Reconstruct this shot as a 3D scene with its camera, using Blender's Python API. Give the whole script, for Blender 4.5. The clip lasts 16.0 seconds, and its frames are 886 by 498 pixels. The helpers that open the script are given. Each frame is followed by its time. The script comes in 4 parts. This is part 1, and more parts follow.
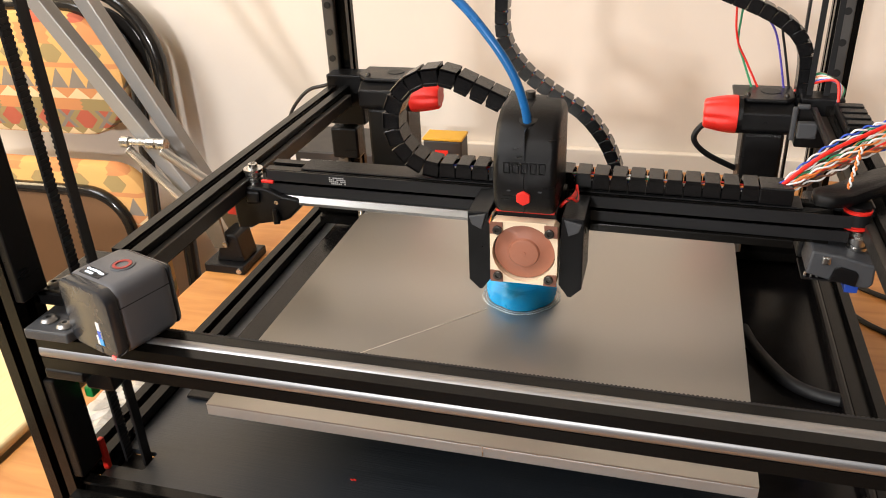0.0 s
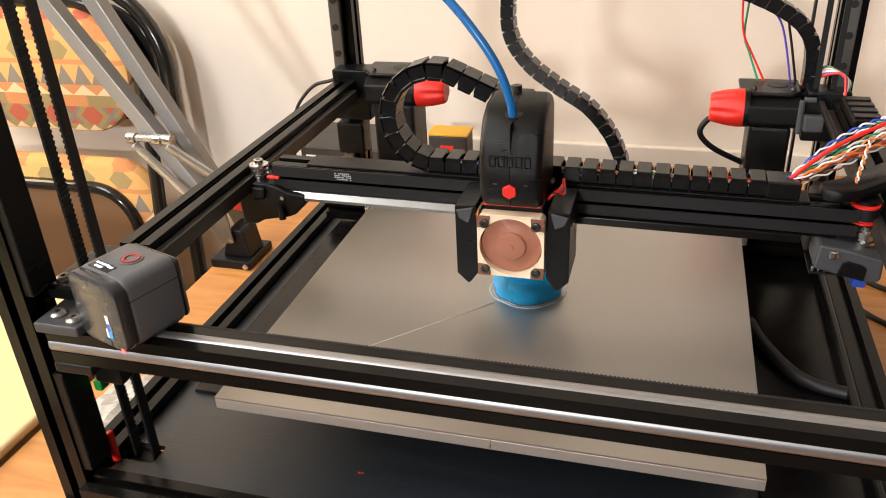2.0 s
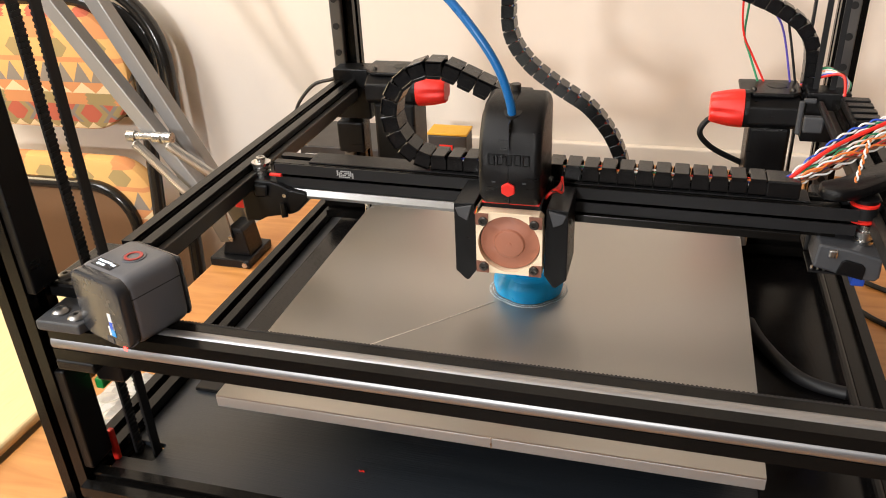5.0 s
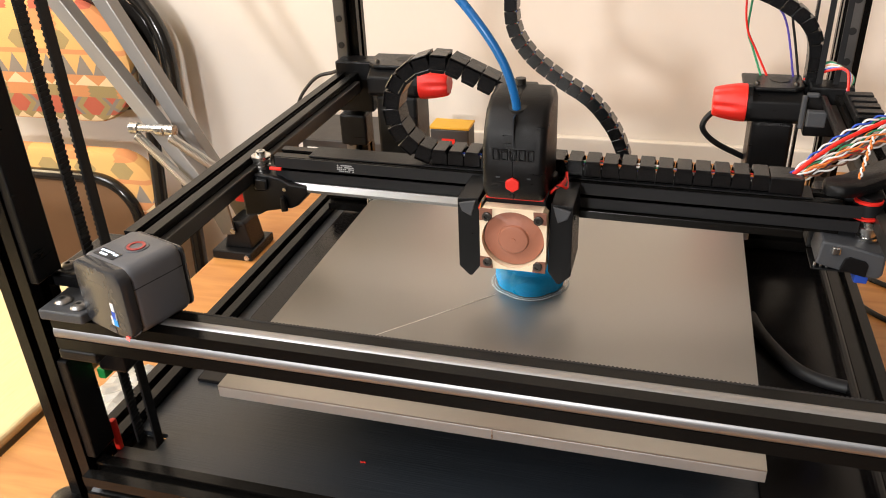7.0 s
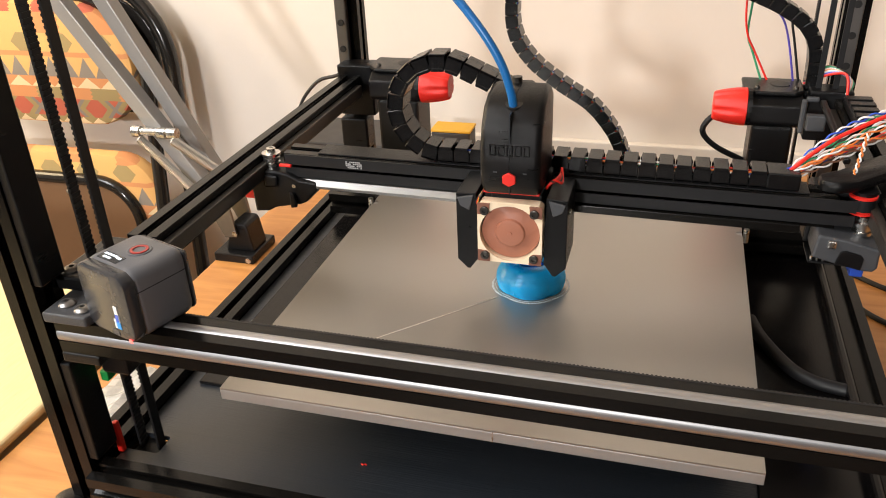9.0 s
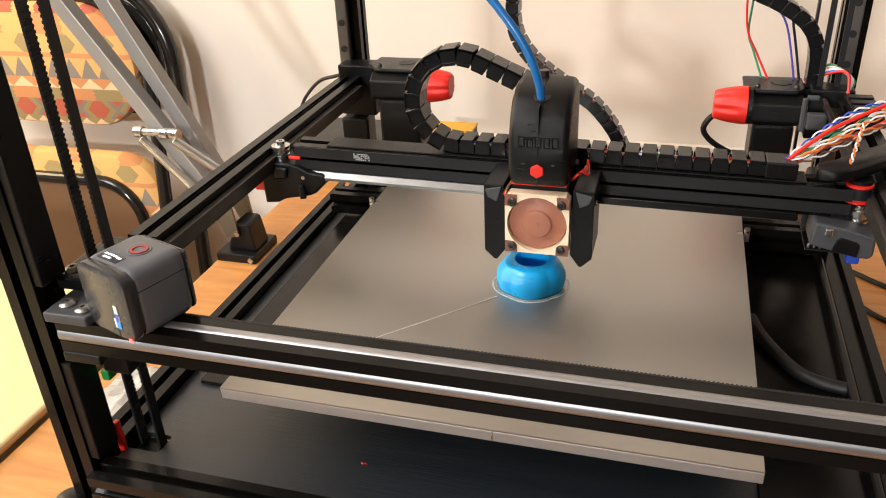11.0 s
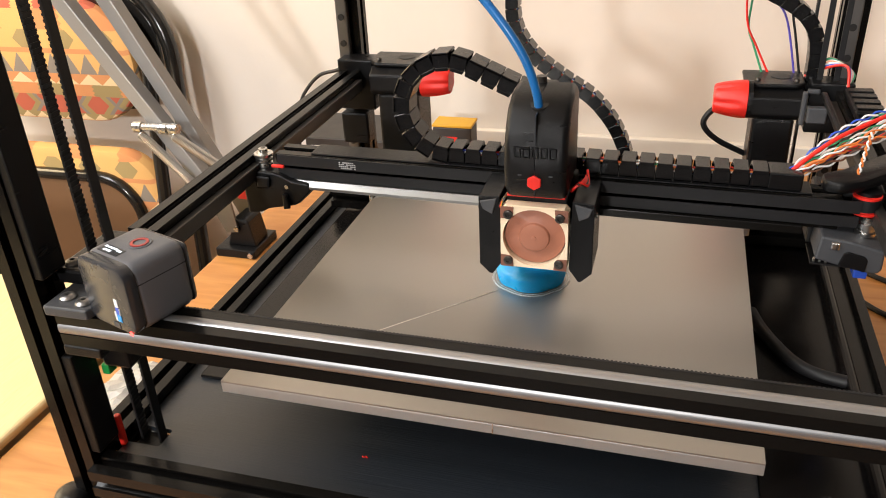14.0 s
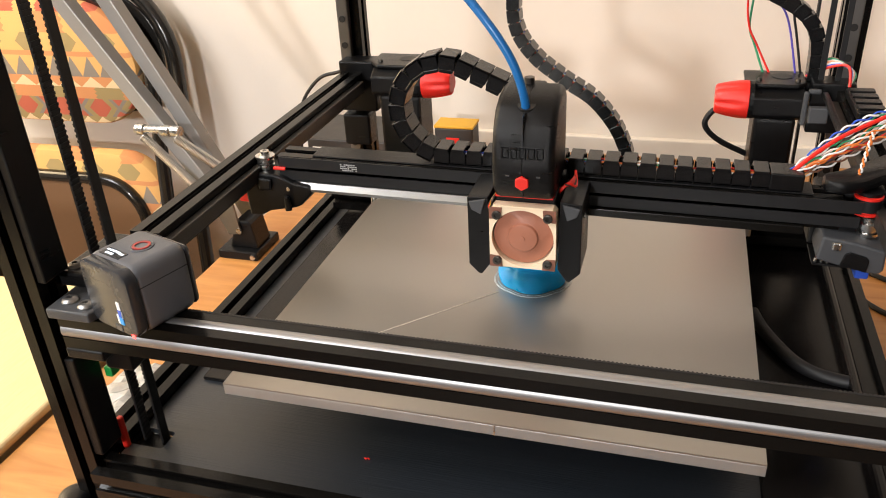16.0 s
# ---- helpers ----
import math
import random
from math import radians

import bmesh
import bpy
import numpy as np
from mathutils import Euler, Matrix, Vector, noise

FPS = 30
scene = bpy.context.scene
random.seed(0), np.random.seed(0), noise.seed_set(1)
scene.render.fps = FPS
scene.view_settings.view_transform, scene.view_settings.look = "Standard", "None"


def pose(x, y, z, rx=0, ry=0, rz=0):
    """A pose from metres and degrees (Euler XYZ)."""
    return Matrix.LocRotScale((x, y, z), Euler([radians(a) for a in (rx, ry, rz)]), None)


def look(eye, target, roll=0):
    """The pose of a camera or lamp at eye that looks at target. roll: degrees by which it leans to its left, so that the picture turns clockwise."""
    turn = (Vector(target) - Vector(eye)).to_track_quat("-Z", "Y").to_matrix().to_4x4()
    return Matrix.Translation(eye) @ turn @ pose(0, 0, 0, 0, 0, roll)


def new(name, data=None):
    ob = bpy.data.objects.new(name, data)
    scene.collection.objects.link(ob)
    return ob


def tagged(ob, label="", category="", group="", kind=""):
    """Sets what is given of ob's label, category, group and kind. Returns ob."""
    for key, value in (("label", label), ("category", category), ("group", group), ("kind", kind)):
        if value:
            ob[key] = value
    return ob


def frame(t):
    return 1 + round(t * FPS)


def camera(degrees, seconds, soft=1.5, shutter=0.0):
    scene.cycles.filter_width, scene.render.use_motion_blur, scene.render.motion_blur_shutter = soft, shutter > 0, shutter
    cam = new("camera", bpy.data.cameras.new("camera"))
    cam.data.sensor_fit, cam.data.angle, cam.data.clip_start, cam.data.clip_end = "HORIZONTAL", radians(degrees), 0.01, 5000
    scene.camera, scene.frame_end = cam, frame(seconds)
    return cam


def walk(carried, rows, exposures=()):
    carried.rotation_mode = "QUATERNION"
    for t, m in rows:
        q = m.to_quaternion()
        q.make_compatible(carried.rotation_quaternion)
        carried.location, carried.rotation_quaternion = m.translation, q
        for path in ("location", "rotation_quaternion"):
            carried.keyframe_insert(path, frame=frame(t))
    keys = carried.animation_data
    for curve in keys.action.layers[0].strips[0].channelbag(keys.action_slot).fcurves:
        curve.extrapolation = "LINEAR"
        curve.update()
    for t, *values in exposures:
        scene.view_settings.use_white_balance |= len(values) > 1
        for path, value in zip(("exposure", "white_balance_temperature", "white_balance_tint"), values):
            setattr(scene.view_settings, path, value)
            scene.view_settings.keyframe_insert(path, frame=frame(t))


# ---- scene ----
cam = camera(57.8, 16.0, 1.0)
PATH = [
    (0, (0.244, -0.321, 0.293), (-0.258, 1.377, -0.638), -2.7),
    (0.5, (0.243, -0.321, 0.293), (-0.258, 1.375, -0.641), -2.6),
    (1, (0.242, -0.323, 0.294), (-0.259, 1.374, -0.638), -2.7),
    (1.5, (0.243, -0.323, 0.294), (-0.263, 1.369, -0.644), -2.8),
    (2, (0.243, -0.323, 0.292), (-0.269, 1.368, -0.646), -3.0),
    (2.5, (0.243, -0.324, 0.294), (-0.265, 1.368, -0.645), -2.9),
    (3, (0.243, -0.324, 0.294), (-0.267, 1.367, -0.645), -2.9),
    (3.5, (0.243, -0.324, 0.294), (-0.264, 1.368, -0.645), -2.8),
    (4, (0.241, -0.325, 0.294), (-0.265, 1.369, -0.641), -2.8),
    (6.5, (0.241, -0.324, 0.29), (-0.265, 1.362, -0.66), -2.5),
    (7, (0.241, -0.326, 0.291), (-0.267, 1.359, -0.659), -2.5),
    (7.5, (0.242, -0.326, 0.293), (-0.272, 1.357, -0.658), -2.6),
    (8, (0.245, -0.327, 0.294), (-0.271, 1.358, -0.652), -2.7),
    (8.5, (0.243, -0.327, 0.293), (-0.27, 1.361, -0.65), -2.6),
    (9, (0.242, -0.328, 0.293), (-0.27, 1.359, -0.652), -2.5),
    (11.5, (0.245, -0.328, 0.293), (-0.277, 1.355, -0.652), -2.8),
    (12, (0.243, -0.329, 0.292), (-0.275, 1.355, -0.655), -2.7),
    (12.5, (0.242, -0.33, 0.291), (-0.276, 1.354, -0.657), -2.7),
    (13, (0.242, -0.33, 0.291), (-0.275, 1.353, -0.66), -2.7),
    (13.5, (0.243, -0.329, 0.291), (-0.275, 1.352, -0.659), -2.7),
    (14, (0.244, -0.329, 0.291), (-0.274, 1.352, -0.661), -2.8),
    (14.5, (0.242, -0.329, 0.292), (-0.277, 1.351, -0.66), -2.8),
    (15, (0.242, -0.329, 0.292), (-0.279, 1.351, -0.661), -2.8),
    (15.5, (0.243, -0.329, 0.293), (-0.276, 1.35, -0.662), -2.9),
    (16, (0.245, -0.329, 0.292), (-0.28, 1.351, -0.659), -3.1),
]
walk(cam, [(t, look(eye, target, roll)) for t, eye, target, roll in PATH])

# ---- world, lights, exposure ----
world = bpy.data.worlds.new("room_light")
scene.world = world
world.use_nodes = True
world.node_tree.nodes["Background"].inputs[0].default_value = (1.0, 0.92, 0.82, 1)
world.node_tree.nodes["Background"].inputs[1].default_value = 0.10
scene.view_settings.exposure = 0.0


def area(name, eye, target, sx, sy, watts, colour):
    la = bpy.data.lights.new(name, "AREA")
    la.shape, la.size, la.size_y, la.energy, la.color = "RECTANGLE", sx, sy, watts, colour
    ob = new(name, la)
    ob.matrix_world = look(eye, target)
    return ob


area("window_light_front", (-0.24, -2.6, 0.80), (0.1, 0.5, 0.1), 0.19, 0.19, 51, (1.0, 0.97, 0.94))
area("window_light_side", (-2.3, 0.30, 0.85), (0.0, 0.4, -0.1), 1.1, 1.2, 60, (1.0, 0.78, 0.48))
area("ceiling_light", (-1.2, -0.78, 1.52), (-0.45, -0.3, 0.0), 1.05, 1.05, 54, (0.97, 0.985, 1.0))


# ---- materials ----
def mat(name, colour, rough=0.5, metal=0.0, vary=0.12, scale=60.0, bump=0.05, fine=600.0, stretch=(1, 1, 1), emit=None, coat=0.0, rvary=0.1, spec=0.5):
    """A node material with broad patches, fine grain and slight relief."""
    m = bpy.data.materials.new(name)
    m.use_nodes = True
    nt = m.node_tree
    b = nt.nodes["Principled BSDF"]
    co = nt.nodes.new("ShaderNodeTexCoord")
    mp = nt.nodes.new("ShaderNodeMapping")
    mp.inputs["Scale"].default_value = stretch
    nt.links.new(co.outputs["Object"], mp.inputs[0])
    n1, n2 = nt.nodes.new("ShaderNodeTexNoise"), nt.nodes.new("ShaderNodeTexNoise")
    for n, s in ((n1, scale), (n2, fine)):
        n.inputs["Scale"].default_value = s
        n.inputs["Detail"].default_value = 4
        nt.links.new(mp.outputs[0], n.inputs["Vector"])
    mix = nt.nodes.new("ShaderNodeMix")
    mix.data_type = "RGBA"
    dark = [c * (1 - vary) for c in colour]
    lite = [min(1, c * (1 + vary)) for c in colour]
    mix.inputs[6].default_value, mix.inputs[7].default_value = (*dark, 1), (*lite, 1)
    add = nt.nodes.new("ShaderNodeMath")
    add.operation = "ADD"
    sc = nt.nodes.new("ShaderNodeMath")
    sc.operation, sc.inputs[1].default_value = "MULTIPLY", 0.5
    nt.links.new(n1.outputs[0], add.inputs[0])
    nt.links.new(n2.outputs[0], add.inputs[1])
    nt.links.new(add.outputs[0], sc.inputs[0])
    nt.links.new(sc.outputs[0], mix.inputs[0])
    nt.links.new(mix.outputs[2], b.inputs["Base Color"])
    rr = nt.nodes.new("ShaderNodeMapRange")
    rr.inputs[3].default_value, rr.inputs[4].default_value = max(0.02, rough - rvary), min(1, rough + rvary)
    nt.links.new(n1.outputs[0], rr.inputs[0])
    nt.links.new(rr.outputs[0], b.inputs["Roughness"])
    b.inputs["Metallic"].default_value = metal
    b.inputs["Coat Weight"].default_value = coat
    b.inputs["Specular IOR Level"].default_value = spec
    if bump:
        bp = nt.nodes.new("ShaderNodeBump")
        bp.inputs["Strength"].default_value = bump
        bp.inputs["Distance"].default_value = 0.001
        nt.links.new(n2.outputs[0], bp.inputs["Height"])
        nt.links.new(bp.outputs[0], b.inputs["Normal"])
    if emit:
        b.inputs["Emission Color"].default_value = (*emit[0], 1)
        b.inputs["Emission Strength"].default_value = emit[1]
    return m


ANOD = mat("black_anodised_aluminium", (0.005, 0.0045, 0.004), 0.22, 0.0, 0.2, 40, 0.03, spec=0.17)
SPRING = mat("spring_steel_wire", (0.55, 0.54, 0.52), 0.38, 1.0, 0.1, 50, 0.02)
PRINTG = mat("faded_white_print", (0.42, 0.42, 0.42), 0.5)
SLOT = mat("satin_slot_cover", (0.36, 0.36, 0.37), 0.42, 0.9, 0.10, 30, 0.02, stretch=(0.2, 1, 1))
DIM = mat("dim_unseen_wall", (0.045, 0.03, 0.022), 0.6, 0.0, 0.2, 3, 0.2, 40)
ABS = mat("black_printed_abs", (0.0045, 0.0045, 0.005), 0.31, 0.0, 0.2, 50, 0.25, 900, (1, 1, 6), spec=0.22)
ABS2 = mat("dark_grey_printed_abs", (0.048, 0.050, 0.055), 0.45, 0.0, 0.15, 50, 0.25, 900, (1, 1, 6))
CHAINM = mat("black_nylon_chain", (0.005, 0.005, 0.0055), 0.24, 0.0, 0.25, 90, 0.1, spec=0.42)
RUBBER = mat("black_rubber_belt", (0.008, 0.008, 0.009), 0.5, 0.0, 0.2, 120, 0.1, spec=0.35)
DECK = mat("black_brushed_panel", (0.012, 0.016, 0.022), 0.40, 0.0, 0.35, 14, 0.25, 90, (0.35, 12, 1), spec=0.7)
STEEL = mat("brushed_spring_steel", (0.44, 0.425, 0.40), 0.42, 0.92, 0.05, 9, 0.03, 350, (1, 6, 1), rvary=0.05)
ALU = mat("raw_machined_aluminium", (0.56, 0.57, 0.57), 0.42, 0.75, 0.08, 30, 0.1, 400, (14, 1, 1))
RAIL = mat("ground_rail_steel", (0.27, 0.27, 0.265), 0.36, 0.9, 0.06, 30, 0.02)
RAILD = mat("dull_rail_steel", (0.16, 0.155, 0.15), 0.38, 0.8, 0.1, 30, 0.02)
STUD = mat("dull_steel_stud", (0.22, 0.215, 0.21), 0.33, 0.9, 0.15, 200, 0.05)
GLOSS = mat("gloss_black_plastic", (0.0035, 0.003, 0.003), 0.22, 0.0, 0.2, 40, 0.02, spec=0.22)
HOLE = mat("dark_screw_head", (0.006, 0.006, 0.006), 0.5)
BOLT = mat("zinc_bolt", (0.55, 0.54, 0.52), 0.28, 1.0, 0.15, 200, 0.05)
DBOLT = mat("black_oxide_bolt", (0.05, 0.045, 0.04), 0.35, 0.6, 0.2, 200, 0.05)
RED = mat("red_printed_abs", (0.72, 0.022, 0.014), 0.38, 0.0, 0.1, 50, 0.2, 900, (1, 1, 6))
BLUE = mat("sky_blue_filament", (0.008, 0.43, 0.95), 0.30, 0.0, 0.1, 60, 0.0)
CREAM = mat("cream_fan_plastic", (0.86, 0.70, 0.50), 0.4, 0.0, 0.05, 60, 0.05)
BROWN = mat("brown_fan_plastic", (0.36, 0.14, 0.085), 0.4, 0.0, 0.08, 60, 0.05)
PADB = mat("brown_rubber_pad", (0.2, 0.08, 0.05), 0.6, 0.0, 0.08, 60, 0.05)
TUBE = mat("blue_ptfe_tube", (0.008, 0.12, 0.36), 0.3, 0.0, 0.08, 60, 0.02)
CAMG = mat("dark_grey_soft_plastic", (0.10, 0.104, 0.116), 0.42, 0.0, 0.12, 60, 0.15, 1500)
CAMF = mat("black_glossy_faceplate", (0.03, 0.032, 0.037), 0.25, 0.0, 0.1, 60, 0.02)
WALL = mat("cream_wall_plaster", (0.72, 0.655, 0.585), 0.85, 0.0, 0.03, 3, 1.0, 30)
LAMPG = mat("grey_lamp_paint", (0.27, 0.26, 0.25), 0.4, 0.3, 0.08, 40, 0.05)
CHAIRB = mat("black_gloss_chair_tube", (0.012, 0.011, 0.01), 0.16, 0.0, 0.1, 30, 0.02)
PINE = mat("pale_pine_board", (0.64, 0.49, 0.26), 0.5, 0.0, 0.30, 16, 0.25, 70, (10, 1, 14))
WHITE = mat("white_print", (0.78, 0.78, 0.78), 0.5, 0.0, 0.03, 60, 0.0)
SKYB = mat("cyan_print", (0.02, 0.30, 0.75), 0.4, 0.0, 0.03, 60, 0.0)
REDP = mat("dull_red_ring", (0.35, 0.03, 0.025), 0.4, 0.0, 0.03, 60, 0.0)
LED = mat("red_led", (0.6, 0.02, 0.02), 0.3, emit=((1, 0.05, 0.04), 6.0))
OLED = mat("oled_digits", (0.7, 0.75, 0.8), 0.3, emit=((0.8, 0.9, 1.0), 0.9))
STRAND = mat("bright_filament", (0.85, 0.80, 0.72), 0.35, 0.0, 0.03, 60, 0.0)
YEL = mat("yellow_card", (0.60, 0.33, 0.02), 0.5, 0.0, 0.06, 60, 0.03)
GREEN = mat("green_connector", (0.01, 0.3, 0.06), 0.45, 0.0, 0.06, 60, 0.03)
ORNG = mat("orange_wire", (0.75, 0.2, 0.04), 0.45, 0.0, 0.06, 60, 0.03)
BLUEW = mat("blue_wire", (0.02, 0.08, 0.5), 0.45, 0.0, 0.06, 60, 0.03)
GREENW = mat("green_wire", (0.03, 0.25, 0.12), 0.45, 0.0, 0.06, 60, 0.03)
BROWNW = mat("brown_wire", (0.16, 0.07, 0.04), 0.45, 0.0, 0.06, 60, 0.03)
PURPLE = mat("violet_wire", (0.08, 0.06, 0.38), 0.45, 0.0, 0.06, 60, 0.03)


def wood(name, a, b_, axis=(1, 8, 1), scale=9.0, rough=0.42):
    m = mat(name, a, rough)
    nt = m.node_tree
    b = nt.nodes["Principled BSDF"]
    co = nt.nodes.new("ShaderNodeTexCoord")
    mp = nt.nodes.new("ShaderNodeMapping")
    mp.inputs["Scale"].default_value = axis
    wv = nt.nodes.new("ShaderNodeTexNoise")
    wv.inputs["Scale"].default_value, wv.inputs["Detail"].default_value, wv.inputs["Distortion"].default_value = scale, 6, 0.8
    rp = nt.nodes.new("ShaderNodeValToRGB")
    rp.color_ramp.elements[0].position, rp.color_ramp.elements[0].color = 0.3, (*a, 1)
    rp.color_ramp.elements[1].position, rp.color_ramp.elements[1].color = 0.72, (*b_, 1)
    nt.links.new(co.outputs["Object"], mp.inputs[0])
    nt.links.new(mp.outputs[0], wv.inputs["Vector"])
    nt.links.new(wv.outputs[0], rp.inputs[0])
    nt.links.new(rp.outputs[0], b.inputs["Base Color"])
    return m


TABLE = wood("honey_wood_tabletop", (0.40, 0.165, 0.042), (0.54, 0.255, 0.075))

# ---- mesh helpers ----
ORG = {}
V = Vector


def thing(name, at, label, category, group="", kind=""):
    ob = tagged(new(name), label, category, group, kind)
    ob.location = at
    ORG[ob] = V(at)
    return ob


def part(name, bm, material, parent=None, label="", origin=None, smooth=False):
    """Links a bmesh, built in world coordinates, as one mesh object under its thing."""
    me = bpy.data.meshes.new(name)
    o = V(origin) if origin is not None else (ORG[parent] if parent else V((0, 0, 0)))
    bmesh.ops.translate(bm, verts=bm.verts, vec=-o)
    bmesh.ops.recalc_face_normals(bm, faces=bm.faces)
    for f in bm.faces:
        f.smooth = smooth
    bm.to_mesh(me)
    bm.free()
    if smooth:
        me.set_sharp_from_angle(angle=radians(38))
    me.materials.append(material)
    ob = new(name, me)
    ORG[ob] = o
    if parent:
        ob.parent = parent
        ob.location = o - ORG[parent]
    else:
        ob.location = o
    if label:
        ob["label"] = label
    return ob


def box(bm, lo, hi, bev=0.0, seg=2, m=None):
    r = bmesh.ops.create_cube(bm, size=1)
    vs = r["verts"]
    c = [(a + b) / 2 for a, b in zip(lo, hi)]
    s = [b - a for a, b in zip(lo, hi)]
    bmesh.ops.transform(bm, matrix=Matrix.LocRotScale(c, None, s), verts=vs)
    if bev:
        es = list({e for v in vs for e in v.link_edges})
        r = bmesh.ops.bevel(bm, geom=es, offset=bev, segments=seg, affect="EDGES", profile=0.5)
        vs = list({v for f in r["faces"] for v in f.verts} | {v for v in vs if v.is_valid})
    if m is not None:
        bmesh.ops.transform(bm, matrix=m, verts=vs)
    return bm


def B(lo, hi, bev=0.0, seg=2, m=None):
    return box(bmesh.new(), lo, hi, bev, seg, m)


def cyl(bm, a, b, r, n=20, r2=None):
    a, b = V(a), V(b)
    d = b - a
    m = Matrix.Translation((a + b) / 2) @ d.to_track_quat("Z", "Y").to_matrix().to_4x4()
    bmesh.ops.create_cone(bm, cap_ends=True, segments=n, radius1=r, radius2=r if r2 is None else r2, depth=d.length, matrix=m)
    return bm


def C(a, b, r, n=20, r2=None):
    return cyl(bmesh.new(), a, b, r, n, r2)


def lathe(bm, a, axis, prof, n=24):
    """Turned shape: prof is (distance along the axis, radius)."""
    q = V(axis).to_track_quat("Z", "Y").to_matrix()
    rings = []
    for h, r in prof:
        ring = []
        for i in range(n):
            w = 2 * math.pi * i / n
            ring.append(bm.verts.new(V(a) + q @ V((r * math.cos(w), r * math.sin(w), h))))
        rings.append(ring)
    for r0, r1 in zip(rings, rings[1:]):
        for i in range(n):
            bm.faces.new((r0[i], r0[(i + 1) % n], r1[(i + 1) % n], r1[i]))
    bm.faces.new(rings[0])
    bm.faces.new(rings[-1])
    return bm


def prism(bm, pts, axis, lo, hi):
    """A polygon in the plane across the axis, drawn out from lo to hi."""
    def at(p, h):
        return {"x": (h, p[0], p[1]), "y": (p[0], h, p[1]), "z": (p[0], p[1], h)}[axis]
    a = [bm.verts.new(at(p, lo)) for p in pts]
    b = [bm.verts.new(at(p, hi)) for p in pts]
    n = len(pts)
    for i in range(n):
        bm.faces.new((a[i], a[(i + 1) % n], b[(i + 1) % n], b[i]))
    bm.faces.new(a)
    bm.faces.new(b)
    return bm


def P(pts, axis, lo, hi, bev=0.0):
    bm = prism(bmesh.new(), pts, axis, lo, hi)
    if bev:
        bmesh.ops.recalc_face_normals(bm, faces=bm.faces)
        es = [e for e in bm.edges if len(e.link_faces) == 2 and e.calc_face_angle() > radians(25)]
        bmesh.ops.bevel(bm, geom=es, offset=bev, segments=2, affect="EDGES", profile=0.5)
    return bm


def smooth_path(pts, n=8):
    """A rounded path through the points."""
    pts = [V(p) for p in pts]
    out = []
    for i in range(len(pts) - 1):
        p0, p1, p2, p3 = pts[max(i - 1, 0)], pts[i], pts[i + 1], pts[min(i + 2, len(pts) - 1)]
        for k in range(n):
            t = k / n
            out.append(0.5 * ((2 * p1) + (p2 - p0) * t + (2 * p0 - 5 * p1 + 4 * p2 - p3) * t * t + (3 * p1 - p0 - 3 * p2 + p3) * t ** 3))
    out.append(pts[-1])
    return out


def tube(bm, pts, r, n=8, soft=8):
    path = smooth_path(pts, soft) if soft else [V(p) for p in pts]
    rings = []
    side = None
    for i, p in enumerate(path):
        d = (path[min(i + 1, len(path) - 1)] - path[max(i - 1, 0)]).normalized()
        if side is None:
            side = d.cross(V((0, 0, 1)) if abs(d.z) < 0.9 else V((1, 0, 0))).normalized()
        side = (side - d * side.dot(d)).normalized()
        up = d.cross(side)
        rings.append([bm.verts.new(p + (side * math.cos(w) + up * math.sin(w)) * r) for w in (2 * math.pi * k / n for k in range(n))])
    for r0, r1 in zip(rings, rings[1:]):
        for i in range(n):
            bm.faces.new((r0[i], r0[(i + 1) % n], r1[(i + 1) % n], r1[i]))
    bm.faces.new(rings[0])
    bm.faces.new(rings[-1])
    return bm


def T(pts, r, n=8, soft=8):
    return tube(bmesh.new(), pts, r, n, soft)


def profile2020(s=0.02):
    """Outline of a slotted square profile, round its centre."""
    h, w, l, d, wi = s / 2, 0.0031, 0.0018, 0.0058, 0.0052
    q = [(-h, -h), (-w, -h), (-w, -h + l), (-wi, -h + l), (-0.003, -h + d), (0.003, -h + d), (wi, -h + l), (w, -h + l), (w, -h)]
    out = []
    for k in range(4):
        c, s_ = round(math.cos(k * math.pi / 2)), round(math.sin(k * math.pi / 2))
        out += [(c * x - s_ * y, s_ * x + c * y) for x, y in q]
    return out


def extrusion(parent, axis, c, lo, hi, name="extrusion", label=""):
    pts = [(x + c[0], y + c[1]) for x, y in profile2020()]
    return part(name, prism(bmesh.new(), pts, axis, lo, hi), ANOD, parent, label)


